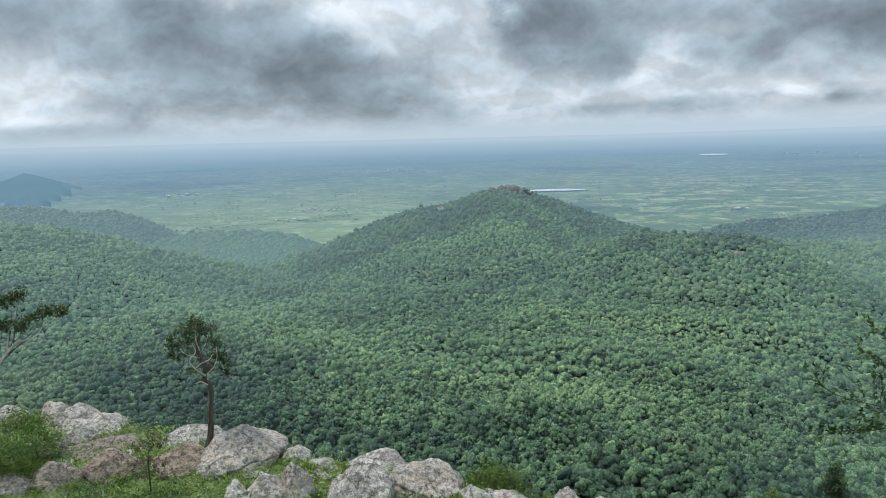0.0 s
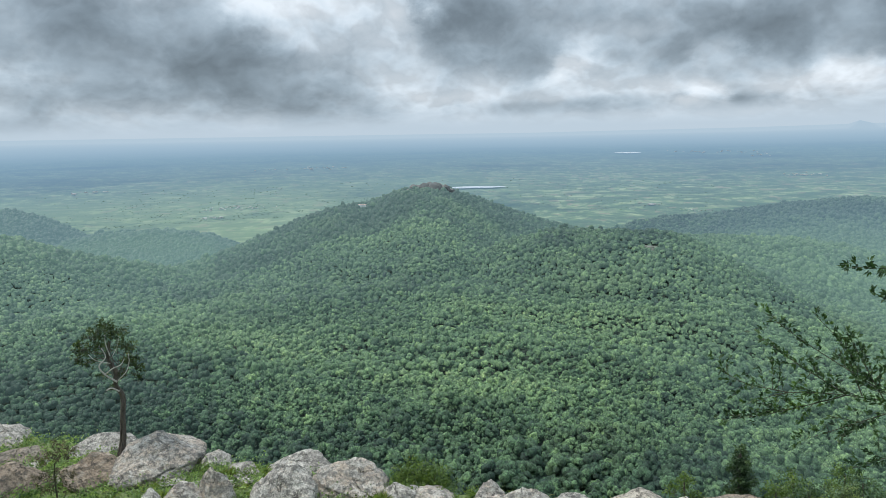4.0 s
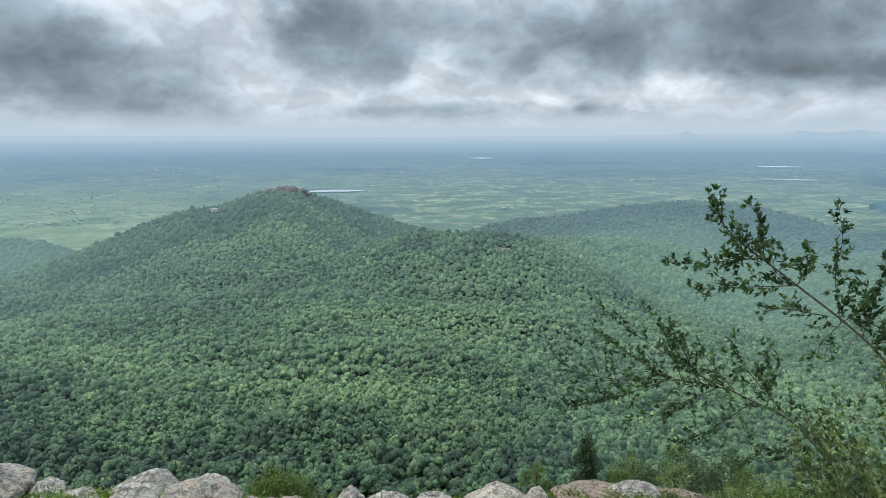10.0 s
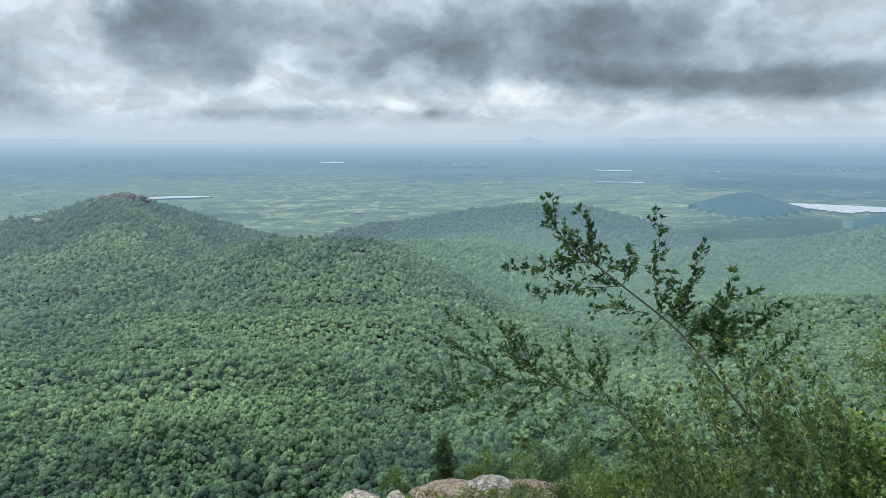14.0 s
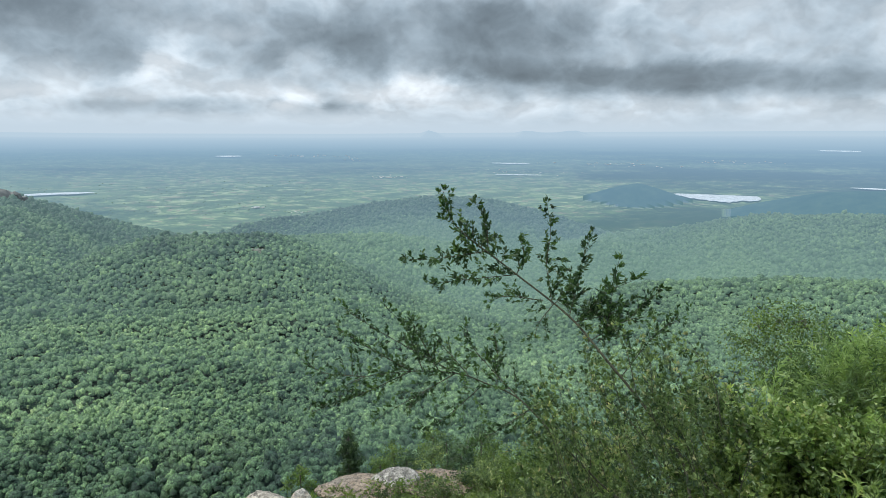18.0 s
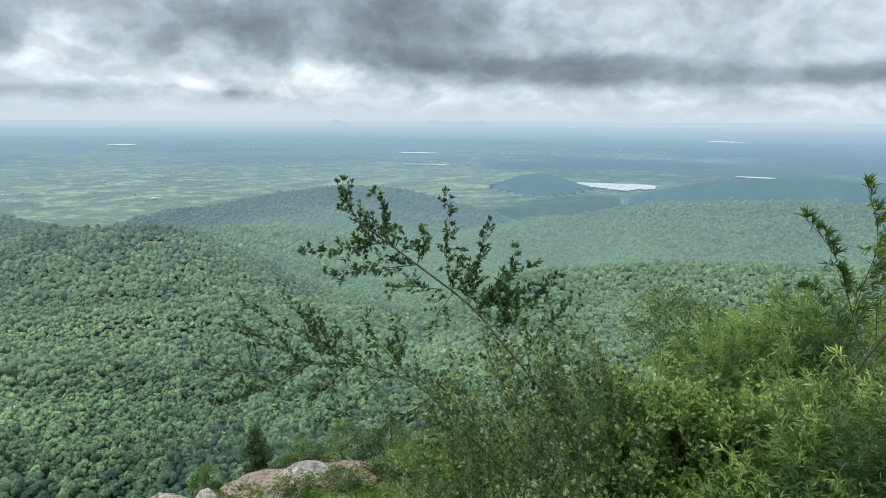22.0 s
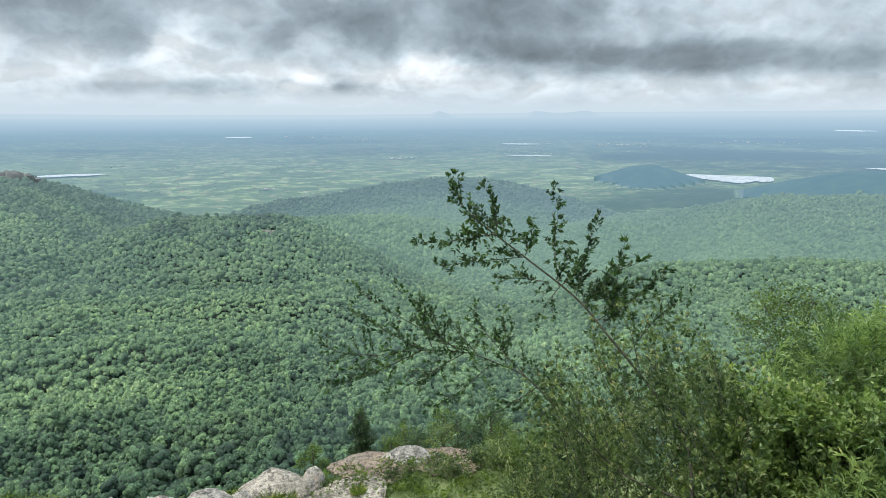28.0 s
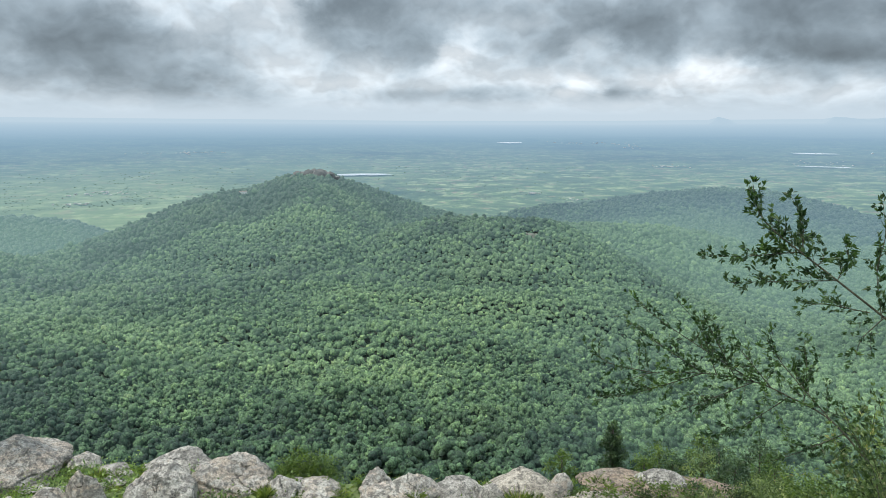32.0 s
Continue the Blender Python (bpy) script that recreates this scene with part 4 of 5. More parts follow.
for i, (az, el, saz, sel, n, size) in enumerate([(-14.2, -5.75, 1.6, .07, 34, 6), (-16.5, -6.4, .8, .06, 8, 8), (19.2, -6.25, .3, .03, 7, 10), (-8, -2.85, 1.6, .06, 26, 7),
                                                  (23.5, -2.2, 1.5, .06, 26, 6), (30.5, -3.9, 1.0, .06, 20, 7), (27, -2.4, .5, .12, 12, 6), (48, -2.7, 2.5, .1, 34, 6),
                                                  (22.5, -6.7, .4, .05, 8, 5), (-25, -4.0, .7, .03, 6, 12), (56, -2.3, 2.0, .08, 22, 6), (41, -3.4, 2.5, .1, 26, 5)]):
    village(az, el, saz, sel, n, size, "scattered white buildings of a village on the plain", 40 + i)


def plain_trees():
    rng = np.random.default_rng(5)
    V, F, T, n = [], [], [], 0
    v0, f0 = ICO1
    for k in range(1700):
        az = rng.uniform(-28, 24) if k % 3 else rng.uniform(-24, -2)
        el = -6.7 + 2.6 * rng.random() ** 1.4
        if lumpy(np.float64(az * 60), np.float64(el * 400), 70, 4.0) < -.25:
            continue
        p = on_plain(az, el, .998)
        if height(az, math.hypot(p.x, p.y)) + EYE.z > p.z + 6:
            continue
        s = rng.uniform(.8, 2.3)
        V.append(v0 * [s * rng.uniform(1, 2.6), s, s * .8] + np.array(p) + [0, 0, s * .4])
        F.append(f0 + n)
        n += len(v0)
        T.append(np.full(len(v0), rng.uniform(0, .4)))
    # the hedges carry a fixed share of the emitted haze
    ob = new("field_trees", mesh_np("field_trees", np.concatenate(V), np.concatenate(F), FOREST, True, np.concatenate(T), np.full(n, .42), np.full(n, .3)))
    tagged(ob, "scattered dark trees and hedges between the fields", "trees", kind="stuff")


plain_trees()


# ---- shrine on the crest and rocks of the peak ----
def hill_house(az, el, r, length, deep, tall):
    c = at(az, el, r)
    root = new("hill_house")
    root.location = c
    tagged(root, "small white building on the hill's crest", "building")
    v, f = box_np((0, 0, -3), length, deep, tall + 3, -radians(az))
    part("wall", mesh_np("wall", v, f, WHITEWASH, False), root)
    v, f = box_np((0, 0, tall), length * 1.06, deep * 1.15, .5, -radians(az))
    part("roof", mesh_np("roof", v, f, ROOF, False), root)


hill_house(-4.1, -6.02, 1768, 24, 8, 3.2)


def peak_rock(az, r, w, h, seed, mat=PEAK):
    rng = np.random.default_rng(seed)
    v, f = ICO2
    nrm = rng.normal(size=(9, 3))
    nrm /= np.linalg.norm(nrm, axis=1, keepdims=True)
    rad = np.minimum((np.sum((np.maximum(v @ nrm.T, 1e-3) / rng.uniform(.7, .95, 9)) ** 12, axis=1)) ** (-1 / 12), 1.15)
    ob = new("peak_rock", mesh_np("peak_rock", v * rad[:, None] * [w / 2, w / 2.4, h], f, mat, False))
    p = at(az, 0, r)
    p.z = float(height(az, r)) + EYE.z + h * .3
    ob.location = p
    ob.rotation_euler = (0, 0, -radians(az))
    return tagged(ob, "brown granite outcrop among trees on the hilltop", "rock", group="rocks of the hills")


for k, (az, r, w, h) in enumerate([(.1, 1822, 22, 8), (.6, 1830, 28, 10), (1.2, 1836, 30, 10), (1.8, 1838, 26, 12), (2.4, 1840, 24, 14), (2.9, 1838, 18, 10), (1.4, 1812, 42, 9), (2.2, 1808, 30, 9), (.6, 1808, 28, 8), (3.3, 1826, 16, 8), (-.3, 1816, 16, 7), (.2, 1796, 26, 13), (1.0, 1790, 34, 16), (1.9, 1792, 38, 18), (2.7, 1800, 30, 17), (3.2, 1812, 22, 13), (1.5, 1800, 30, 19)]):
    peak_rock(az, r, w, h, 60 + k)
for k, (az, r, w, h) in enumerate([(19.3, 1078, 12, 5), (19.0, 1084, 9, 4), (19.7, 1072, 10, 5), (19.5, 1066, 9, 4)]):
    peak_rock(az, r, w, h, 80 + k, OUTCROP)


# ---- plants near the camera ----
def spray(fol, twigs, line, start, twig_len, step, leaf, per, spread=.8, lift=.25, tint=(.2, .7), droop=.15):
    """Side twigs with leaves along a line. leaf: length and width; per: leaves on a twig; step: distance between twigs."""
    line = np.asarray(line)
    seg = np.linalg.norm(np.diff(line, axis=0), axis=1)
    s = np.concatenate([[0], np.cumsum(seg)])
    total = s[-1]
    n = max(2, int(total * (1 - start) / step))
    for k in range(n):
        u = start + (1 - start) * (k + RNG.random()) / n
        p = np.array([np.interp(u * total, s, line[:, i]) for i in range(3)])
        q = np.array([np.interp(min(u * total + .05, total), s, line[:, i]) for i in range(3)])
        o = np.array([np.interp(max(u * total - .05, 0), s, line[:, i]) for i in range(3)])
        tan = (q - o) / (np.linalg.norm(q - o) + 1e-9)
        d = tan * .75 + RNG.normal(size=3) * spread * .6 + np.array([0, 0, lift])
        d /= np.linalg.norm(d)
        L = twig_len * RNG.uniform(.45, 1.1) * (1.15 - .6 * (u - start) / (1 - start))
        mid = p + d * L * .5 + RNG.normal(size=3) * L * .05
        end = p + d * L + np.array([0, 0, -.06 * L])
        if RNG.random() < .2:
            twigs.append((np.array([p, mid, end]), leaf[1] * .11, leaf[1] * .05))
        m = max(3, int(per * RNG.uniform(.6, 1.3)))
        t = np.linspace(.15, 1, m)[:, None]
        pts = np.where(t < .5, p + (mid - p) * t * 2, mid + (end - mid) * (t * 2 - 1))
        way = d + RNG.normal(size=(m, 3)) * .55
        fol.leaves(pts, way, leaf[0] * RNG.uniform(.6, 1.15, m), leaf[1] * RNG.uniform(.7, 1.1, m), RNG.uniform(tint[0], tint[1], m), droop)


def shoots(fol, twigs, line, start, step, length, leaf, tint):
    """Short side shoots along a branch, each with fans of small lance-shaped leaves."""
    line = np.asarray(line)
    seg = np.linalg.norm(np.diff(line, axis=0), axis=1)
    s = np.concatenate([[0], np.cumsum(seg)])
    total = s[-1]
    n = max(2, int(total * (1 - start) / step))
    for k in range(n + 1):
        u = start + (1 - start) * min(1, (k + RNG.random() * .8) / n)
        p = np.array([np.interp(u * total, s, line[:, i]) for i in range(3)])
        o = np.array([np.interp(max(u * total - .08, 0), s, line[:, i]) for i in range(3)])
        tan = (p - o) / (np.linalg.norm(p - o) + 1e-9)
        d = tan * .8 + RNG.normal(size=3) * .5 + np.array([0, 0, .3])
        d /= np.linalg.norm(d)
        L = length * RNG.uniform(.25, 1.0) * (1.2 - .8 * u)
        end = p + d * L
        if L > .1:
            twigs.append((np.array([p, (p + end) / 2 + RNG.normal(size=3) * .01, end]), .0025, .0012))
        m = max(1, int(L / .036))
        for j in range(m):
            q = p + (end - p) * ((j + 1) / m)
            c = RNG.integers(5, 9)
            fan = d * .8 + RNG.normal(size=3) * .45 + np.array([0, 0, .15])
            fol.leaves(np.repeat(q[None], c, 0) + RNG.normal(size=(c, 3)) * .006, fan + RNG.normal(size=(c, 3)) * .38,
                       leaf[0] * RNG.uniform(.6, 1.2, c), leaf[1] * RNG.uniform(.7, 1.15, c), np.clip(RNG.uniform(*tint) + RNG.normal(size=c) * .08, 0, 1), .1)


def plant(name, base, label, category, group=""):
    root = new(name)
    root.location = base
    return tagged(root, label, category, group)


def finish(root, stems, twigs, fol, bark, leafmat, sides=6):
    """Hangs stems, twigs and foliage under the plant's root."""
    inv = -np.array(root.location)
    for pts, a, b in stems:
        part("stem", tubes("stem", [(np.asarray(pts) + inv, a, b)], bark, sides), root)
    if twigs:
        tagged(part("twig_tangle", tubes("twig_tangle", [(p + inv, a, b) for p, a, b in twigs], bark, 3), root), kind="stuff")
    fol.v = [v + inv for v in fol.v]
    tagged(part("foliage", fol.mesh("foliage", leafmat), root), kind="stuff")
    fol.hang(root, leafmat)


def sight(rows, place=at):
    return [place(*row)[:] for row in rows]


def tall_bush():
    """The open bush on the slope just below the camera: slanting stems, upright leafy tips."""
    root = plant("slender_bush", at(57.5, -30.5, 5.0), "tall open bush with small dark green leaves on slanting stems", "bush")
    def sway(rows):
        """The tips lean over with the wind that blows up the slope."""
        return sight([(az - 1.6 * min(1, max(0, (el + 22) / 12)), el, r) for az, el, r in rows])
    main = bend(sway([(58, -30.5, 5), (56.6, -24.8, 5.5), (53.7, -21.37, 5.7), (50.4, -17.55, 5.8), (47.8, -14.6, 6), (43.8, -11.45, 6.1), (41.3, -9.55, 6.2), (39.7, -8.35, 6.2), (38.4, -6.95, 6.3), (37.8, -4.85, 6.4)]), 8)
    low = bend(sway([(57, -29, 5.1), (51.7, -27.9, 5.4), (46.7, -24.41, 5.5), (43.2, -21.37, 5.6), (40.3, -20.19, 5.7), (37.9, -19.51, 5.7), (34.1, -19.41, 5.7), (30.2, -19.8, 5.7), (27.2, -20.98, 5.6)]), 7)
    stems = [(main, .014, .003), (low, .009, .002)]
    sub = [[(41.6, -9.55, 6.2), (41.3, -7.25, 6.3), (40.4, -5.55, 6.4)], [(46.5, -13.82, 6), (46.3, -10.55, 6.2), (46.6, -8.05, 6.3), (46.2, -5.65, 6.4)],
           [(47.8, -14.6, 6), (48.9, -11.35, 6.1), (49.4, -9.35, 6.2), (49.9, -8.15, 6.3)], [(50.4, -16.86, 5.9), (51.4, -12.54, 6.1), (52.1, -9.85, 6.2)],
           [(49.9, -16.47, 5.9), (53.6, -13.33, 6.1), (55.2, -12.05, 6.1)], [(43.8, -11.45, 6.1), (39.7, -11.95, 6.1), (36.4, -12.35, 6)],
           [(41.3, -9.65, 6.2), (37.7, -10.25, 6.1), (34.6, -10.45, 6.1)], [(45.8, -13.43, 6), (42.9, -13.23, 6), (41.4, -13.62, 6)],
           [(37.9, -19.51, 5.7), (32.1, -16.37, 5.8), (28.9, -14.11, 5.9)], [(34.1, -19.41, 5.7), (30.2, -17.15, 5.8), (28.2, -15.68, 5.9)],
           [(39.1, -19.8, 5.7), (37.1, -17.45, 5.8), (36.5, -16.76, 5.8)], [(41.3, -20.39, 5.7), (41.6, -18.04, 5.8), (41.5, -16.07, 5.9)],
           [(35.1, -19.31, 5.7), (34, -15.98, 5.9), (32.5, -14.11, 5.9)], [(43.2, -21.37, 5.6), (39.8, -17.74, 5.8), (39.1, -15.78, 5.9)],
           [(46.5, -13.82, 6), (45.2, -15.39, 5.9), (44.8, -16.76, 5.9)], [(43.8, -11.45, 6.1), (44.5, -9.75, 6.2), (44.2, -8.75, 6.2)],
           [(36.5, -19.41, 5.7), (35.2, -16.76, 5.8), (34.6, -15.29, 5.9)], [(46.5, -13.82, 6), (48.1, -12.25, 6.1), (47.7, -10.45, 6.2)],
           [(40.4, -8.85, 6.2), (40, -9.75, 6.2), (38.9, -9.55, 6.2)], [(45.2, -22.94, 5.6), (44.2, -20.98, 5.7), (43.9, -20.1, 5.7)],
           [(48.2, -15, 6), (51, -14.21, 6), (52.9, -13.13, 6.1)], [(49.2, -16.47, 5.9), (52.4, -14.6, 6), (54.8, -14.02, 6)],
           [(42.4, -10.65, 6.1), (43, -9.95, 6.2), (42.5, -9.25, 6.2)],
           [(34.1, -19.4, 5.7), (29, -21.4, 5.7), (25.2, -22.4, 5.6)], [(30.2, -19.8, 5.7), (26.8, -19.4, 5.7), (25, -18.2, 5.7)], [(37.9, -19.5, 5.7), (34, -21.5, 5.6), (31, -23, 5.6)],
           [(40.3, -20.2, 5.7), (37, -22.8, 5.6), (34.5, -24.2, 5.6)], [(44, -22, 5.6), (41, -24, 5.5), (38.6, -25.2, 5.5)], [(48.4, -15.4, 6), (50.6, -12.8, 6), (53.6, -11.2, 6)], [(51.6, -19, 5.8), (54.6, -15.4, 5.9), (57, -13.8, 6)]]
    fol, twigs = Foliage(300), []
    for rows in sub:
        ln = bend(sway(rows), 6)
        stems.append((ln, .0045, .0015))
        if rows[-1][1] > -13.5:
            shoots(fol, twigs, ln, .02, .024, .17, (.058, .020), (.02, .65))
        else:
            shoots(fol, twigs, ln, .05, .032, .24, (.045, .016), (.1, .8))
    shoots(fol, twigs, main[-28:], .0, .022, .22, (.058, .020), (.02, .65))
    shoots(fol, twigs, low[-24:], .0, .045, .25, (.044, .016), (.1, .8))
    # close leafy body round the lower stems
    body = Foliage()
    for k in range(320):
        a = RNG.uniform(43, 63)
        top = np.interp(a, [44, 47, 49, 53, 57, 60, 63], [-20, -16.5, -13.8, -13.6, -15.6, -17.5, -20]) - abs(RNG.normal()) * 1.2
        e = top + (-30 - top) * RNG.random() ** 1.3
        r = RNG.uniform(5.0, 6.4)
        p1 = np.array(at(a, e, r))
        p0 = np.array(at(min(a + 3, 61), max(e - 6, -34), r - .1))
        ln = bend([p0, (p0 + p1) / 2 + RNG.normal(size=3) * .06, p1], 4)
        if k % 2:
            twigs.append((ln, .004, .0014))
        shoots(body, [], ln, .2, .07, .2, (.042, .016), (.0, 1.0))
    body.v = [v - np.array(root.location) for v in body.v]
    tagged(part("inner_foliage", body.mesh("inner_foliage", LEAF_BODY), root, "lighter olive inner leaves"), kind="stuff")
    finish(root, stems, twigs, fol, TWIG, LEAF_BUSH)


tall_bush()


def mound(name, label, az0, az1, el_of, r0, r1, n, leaf, mat, tint=(.1, .95), twig=.3, per=9, lift=.35, root_el=-34, category="shrub", single=0, tuft=6, place=from_stand):
    """A dense shrub filling the headings az0 to az1 up to the outline el_of(az): tufts of leafy twigs that fan out from shared nodes."""
    root = plant(name, place((az0 + az1) / 2, root_el, (r0 + r1) / 2), label, category)
    fol, twigs, stems = Foliage(single), [], []
    foot = np.array(root.location)
    for k in range(n // tuft):
        a = RNG.uniform(az0, az1)
        top = el_of(a) - abs(RNG.normal()) * .5
        e = top + (root_el + 3 - top) * RNG.random() ** 1.4
        r = RNG.uniform(r0, r1) if e > top - 3 else RNG.uniform(r0, (r0 + r1) / 2)
        tip = np.array(place(a, e, r))
        node = tip - np.array([RNG.normal() * .08, RNG.normal() * .08, RNG.uniform(.3, .45)])
        shade = RNG.uniform(*tint)
        if k % 3 == 0:
            stems.append((bend([foot, (foot + node) / 2 + [0, 0, .1], node], 4), .018, .006))
        for j in range(tuft):
            end = tip + RNG.normal(size=3) * [.17, .17, .09] + [0, 0, .03]
            ln = bend([node, (node + end) / 2 + RNG.normal(size=3) * .03, end], 3)
            if j == 0:
                twigs.append((ln, .0035, .0014))
            spray(fol, twigs, ln, .1, twig, twig * .3, leaf, per, .9, lift, (max(0, shade - .15), min(1, shade + .15)))
    finish(root, stems[:16], twigs, fol, TWIG, mat, 5)


ip = lambda xs, ys: (lambda a: float(np.interp(a, xs, ys)))
mound("feathery_shrub", "dense bright green feathery shrub on the slope", 61, 83, ip([61, 63, 65.4, 67, 69.3, 71, 73.3, 76, 79, 83], [-18.5, -16, -14.6, -14.2, -12.2, -12.4, -12.9, -13.2, -12.0, -11]), 6.2, 7.6, 1700, (.085, .0125), LEAF_LIGHT, (.0, .85), .22, 12, .4, single=200)
mound("broadleaf_shrub", "light green broad-leaved shrub in front of the feathery one", 56, 69, ip([56, 60, 63, 66, 69], [-24.5, -20.5, -20.8, -20.2, -22]), 5.2, 5.9, 720, (.052, .034), LEAF_BROAD, (.1, .95), .2, 9, .4, single=160)
mound("twiggy_shrub", "low olive shrub with bare grey twigs", 66, 85, ip([66, 71, 75, 80, 85], [-22.5, -18.5, -18, -17.5, -17]), 4.9, 5.8, 1250, (.078, .012), LEAF_LIGHT, (.0, 1.0), .2, 10, .35)
mound("dry_scrub", "tangled dry olive scrub below the open bush", 41, 61, ip([41, 44, 47, 50, 55, 61], [-29.5, -27.4, -25.2, -22.6, -19.5, -18.5]), 6.4, 8.0, 760, (.045, .018), LEAF_DRY, (.0, 1.0), .24, 9, .3, place=at)


def fascicles(fol, twigs, line, start, step, leaf, tint, lean):
    """Tufts of long narrow blades at the nodes of a cane's tip, blown over to one side."""
    line = np.asarray(line)
    n = len(line)
    total = np.linalg.norm(np.diff(line, axis=0), axis=1).sum()
    m = max(3, int(total * (1 - start) / step))
    for k in range(m + 1):
        u = (start + (1 - start) * min(1, (k + RNG.uniform(0, .7)) / m)) * (n - 1)
        i = min(int(u), n - 2)
        p = line[i] + (line[i + 1] - line[i]) * (u - i)
        tan = (line[i + 1] - line[i]) / (np.linalg.norm(line[i + 1] - line[i]) + 1e-9)
        side = RNG.normal(size=3) * .55 + lean
        end = p + (tan * .6 + side) / np.linalg.norm(tan * .6 + side) * RNG.uniform(.04, .17) * (1.3 - u / n)
        twigs.append((np.array([p, (p + end) / 2 + [0, 0, .008], end]), .003, .0015))
        shade = RNG.uniform(*tint)
        for q in (end, (p + end) / 2):
            c = RNG.integers(5, 10)
            fol.leaves(np.repeat(q[None], c, 0), (end - p) / np.linalg.norm(end - p) * .7 + lean * .5 + RNG.normal(size=(c, 3)) * .42, leaf[0] * RNG.uniform(.55, 1.2, c), leaf[1] * RNG.uniform(.8, 1.2, c),
                       np.clip(shade + RNG.normal(size=c) * .1, 0, 1), .08)


def bamboo():
    root = plant("bamboo_clump", from_stand(72.5, -33, 5.5), "bamboo clump with a dark bent cane and drooping green leafy tips", "bamboo")
    bent = bend(sight([(72.5, -33, 5.5), (73.6, -20, 5.6), (74.2, -17.0, 5.6), (75.4, -14.7, 5.6), (76.8, -12.7, 5.6), (79.3, -11.1, 5.6), (82, -10.4, 5.6)], from_stand), 7)
    fol, twigs, stems = Foliage(120), [], [(bent, .014, .009)]
    wind = np.array([.29, -.8, .12])
    for rows, t in ([[(71.5, -22, 5.8), (73.6, -12, 5.8), (74.3, -8, 5.8), (73.3, -4.2, 5.8)], (.05, .6)], [[(75.6, -15, 5.6), (76.2, -9, 5.6), (76.4, -6.6, 5.6), (76.1, -4.3, 5.6)], (.45, 1.0)],
                    [[(74, -15.5, 5.7), (72.4, -10.6, 5.7), (71.1, -8.4, 5.7), (69.7, -6.9, 5.7)], (.0, .35)], [[(76.8, -12.7, 5.6), (77.4, -8.6, 5.6), (77.8, -5.6, 5.6)], (.3, .8)],
                    [[(73.5, -17, 5.6), (71.4, -13.0, 5.7), (69.4, -11.9, 5.8)], (.0, .5)], [[(75.0, -15, 5.6), (74.6, -11, 5.6), (74.2, -9, 5.6)], (.1, .6)],
                    [[(74.6, -16, 5.6), (73, -12.4, 5.7), (72, -10.2, 5.7)], (.0, .5)], [[(77.4, -12.2, 5.6), (78.6, -9.4, 5.6), (80, -7.8, 5.6)], (.3, .9)]):
        ln = bend(sight(rows, from_stand), 7)
        stems.append((ln, .0042, .0014))
        fascicles(fol, twigs, ln, .16, .042, (.085, .0125), t, wind * .6 + np.array([0, 0, .2]))
    finish(root, stems, twigs, fol, CANE, LEAF_CANE)


bamboo()


def tree(name, label, trunk, crown_blobs, leaf, mat, n_leaf, trunk_r, bark=BARK, extra=(), strands=0):
    """A small tree: trunk line, then limbs to leafy clumps given as (az, el, r, radius)."""
    root = plant(name, trunk[0], label, "tree")
    line = bend(trunk, 6)
    inv = -np.array(root.location)
    cords = [(line + inv, trunk_r * (.75 if strands else 1), trunk_r * .45)]
    u = np.linspace(0, 1, len(line))
    for k in range(strands):
        turn = 6.28 * k / strands + 2.4 * u + .5 * np.sin(9 * u + k)
        reach = trunk_r * (.95 - .55 * u + .5 * np.exp(-u * 14))
        cords.append((line + inv + np.stack([np.cos(turn) * reach, np.sin(turn) * reach, 0 * u], -1), trunk_r * RNG.uniform(.4, .6), trunk_r * .18))
    part("trunk", tubes("trunk", cords, bark, 8), root)
    for rows, a, b in extra:
        part("limb", tubes("limb", [(bend(sight(rows), 7) + inv, a, b)], DEADWOOD, 6), root, "bleached dead limb")
    fol, limbs = Foliage(), []
    for az, el, r, rad in crown_blobs:
        c = np.array(at(az, el, r))
        k = RNG.integers(len(line) // 2, len(line))
        limbs.append((bend([line[k], (line[k] + c) / 2 + RNG.normal(size=3) * rad * .2, c], 5), trunk_r * .22, trunk_r * .06))
        m = int(n_leaf * rad ** 2)
        nclump = max(4, m // 14)
        cc = RNG.normal(size=(nclump, 3))
        cc = cc / np.linalg.norm(cc, axis=1, keepdims=True) * (RNG.random((nclump, 1)) ** .4) * rad * [1, 1, .7]
        for q in cc[:: max(1, nclump // 10)]:
            limbs.append((np.array([c, c + q * .5 + RNG.normal(size=3) * .04 * rad, c + q]), trunk_r * .06, trunk_r * .025))
        pts = np.repeat(cc, 14, axis=0) + RNG.normal(size=(nclump * 14, 3)) * rad * .13
        fol.leaves(c + pts, RNG.normal(size=(len(pts), 3)) + [0, 0, .2], leaf[0] * RNG.uniform(.6, 1.2, len(pts)), leaf[1] * RNG.uniform(.7, 1.2, len(pts)),
                   np.clip(np.repeat(RNG.uniform(.05, .8, nclump), 14) + RNG.normal(size=len(pts)) * .12, 0, 1))
    tagged(part("branchwork", tubes("branchwork", [(p + inv, a, b) for p, a, b in limbs], bark, 5), root), kind="stuff")
    fol.v = [v + inv for v in fol.v]
    tagged(part("crown", fol.mesh("crown", mat), root), kind="stuff")


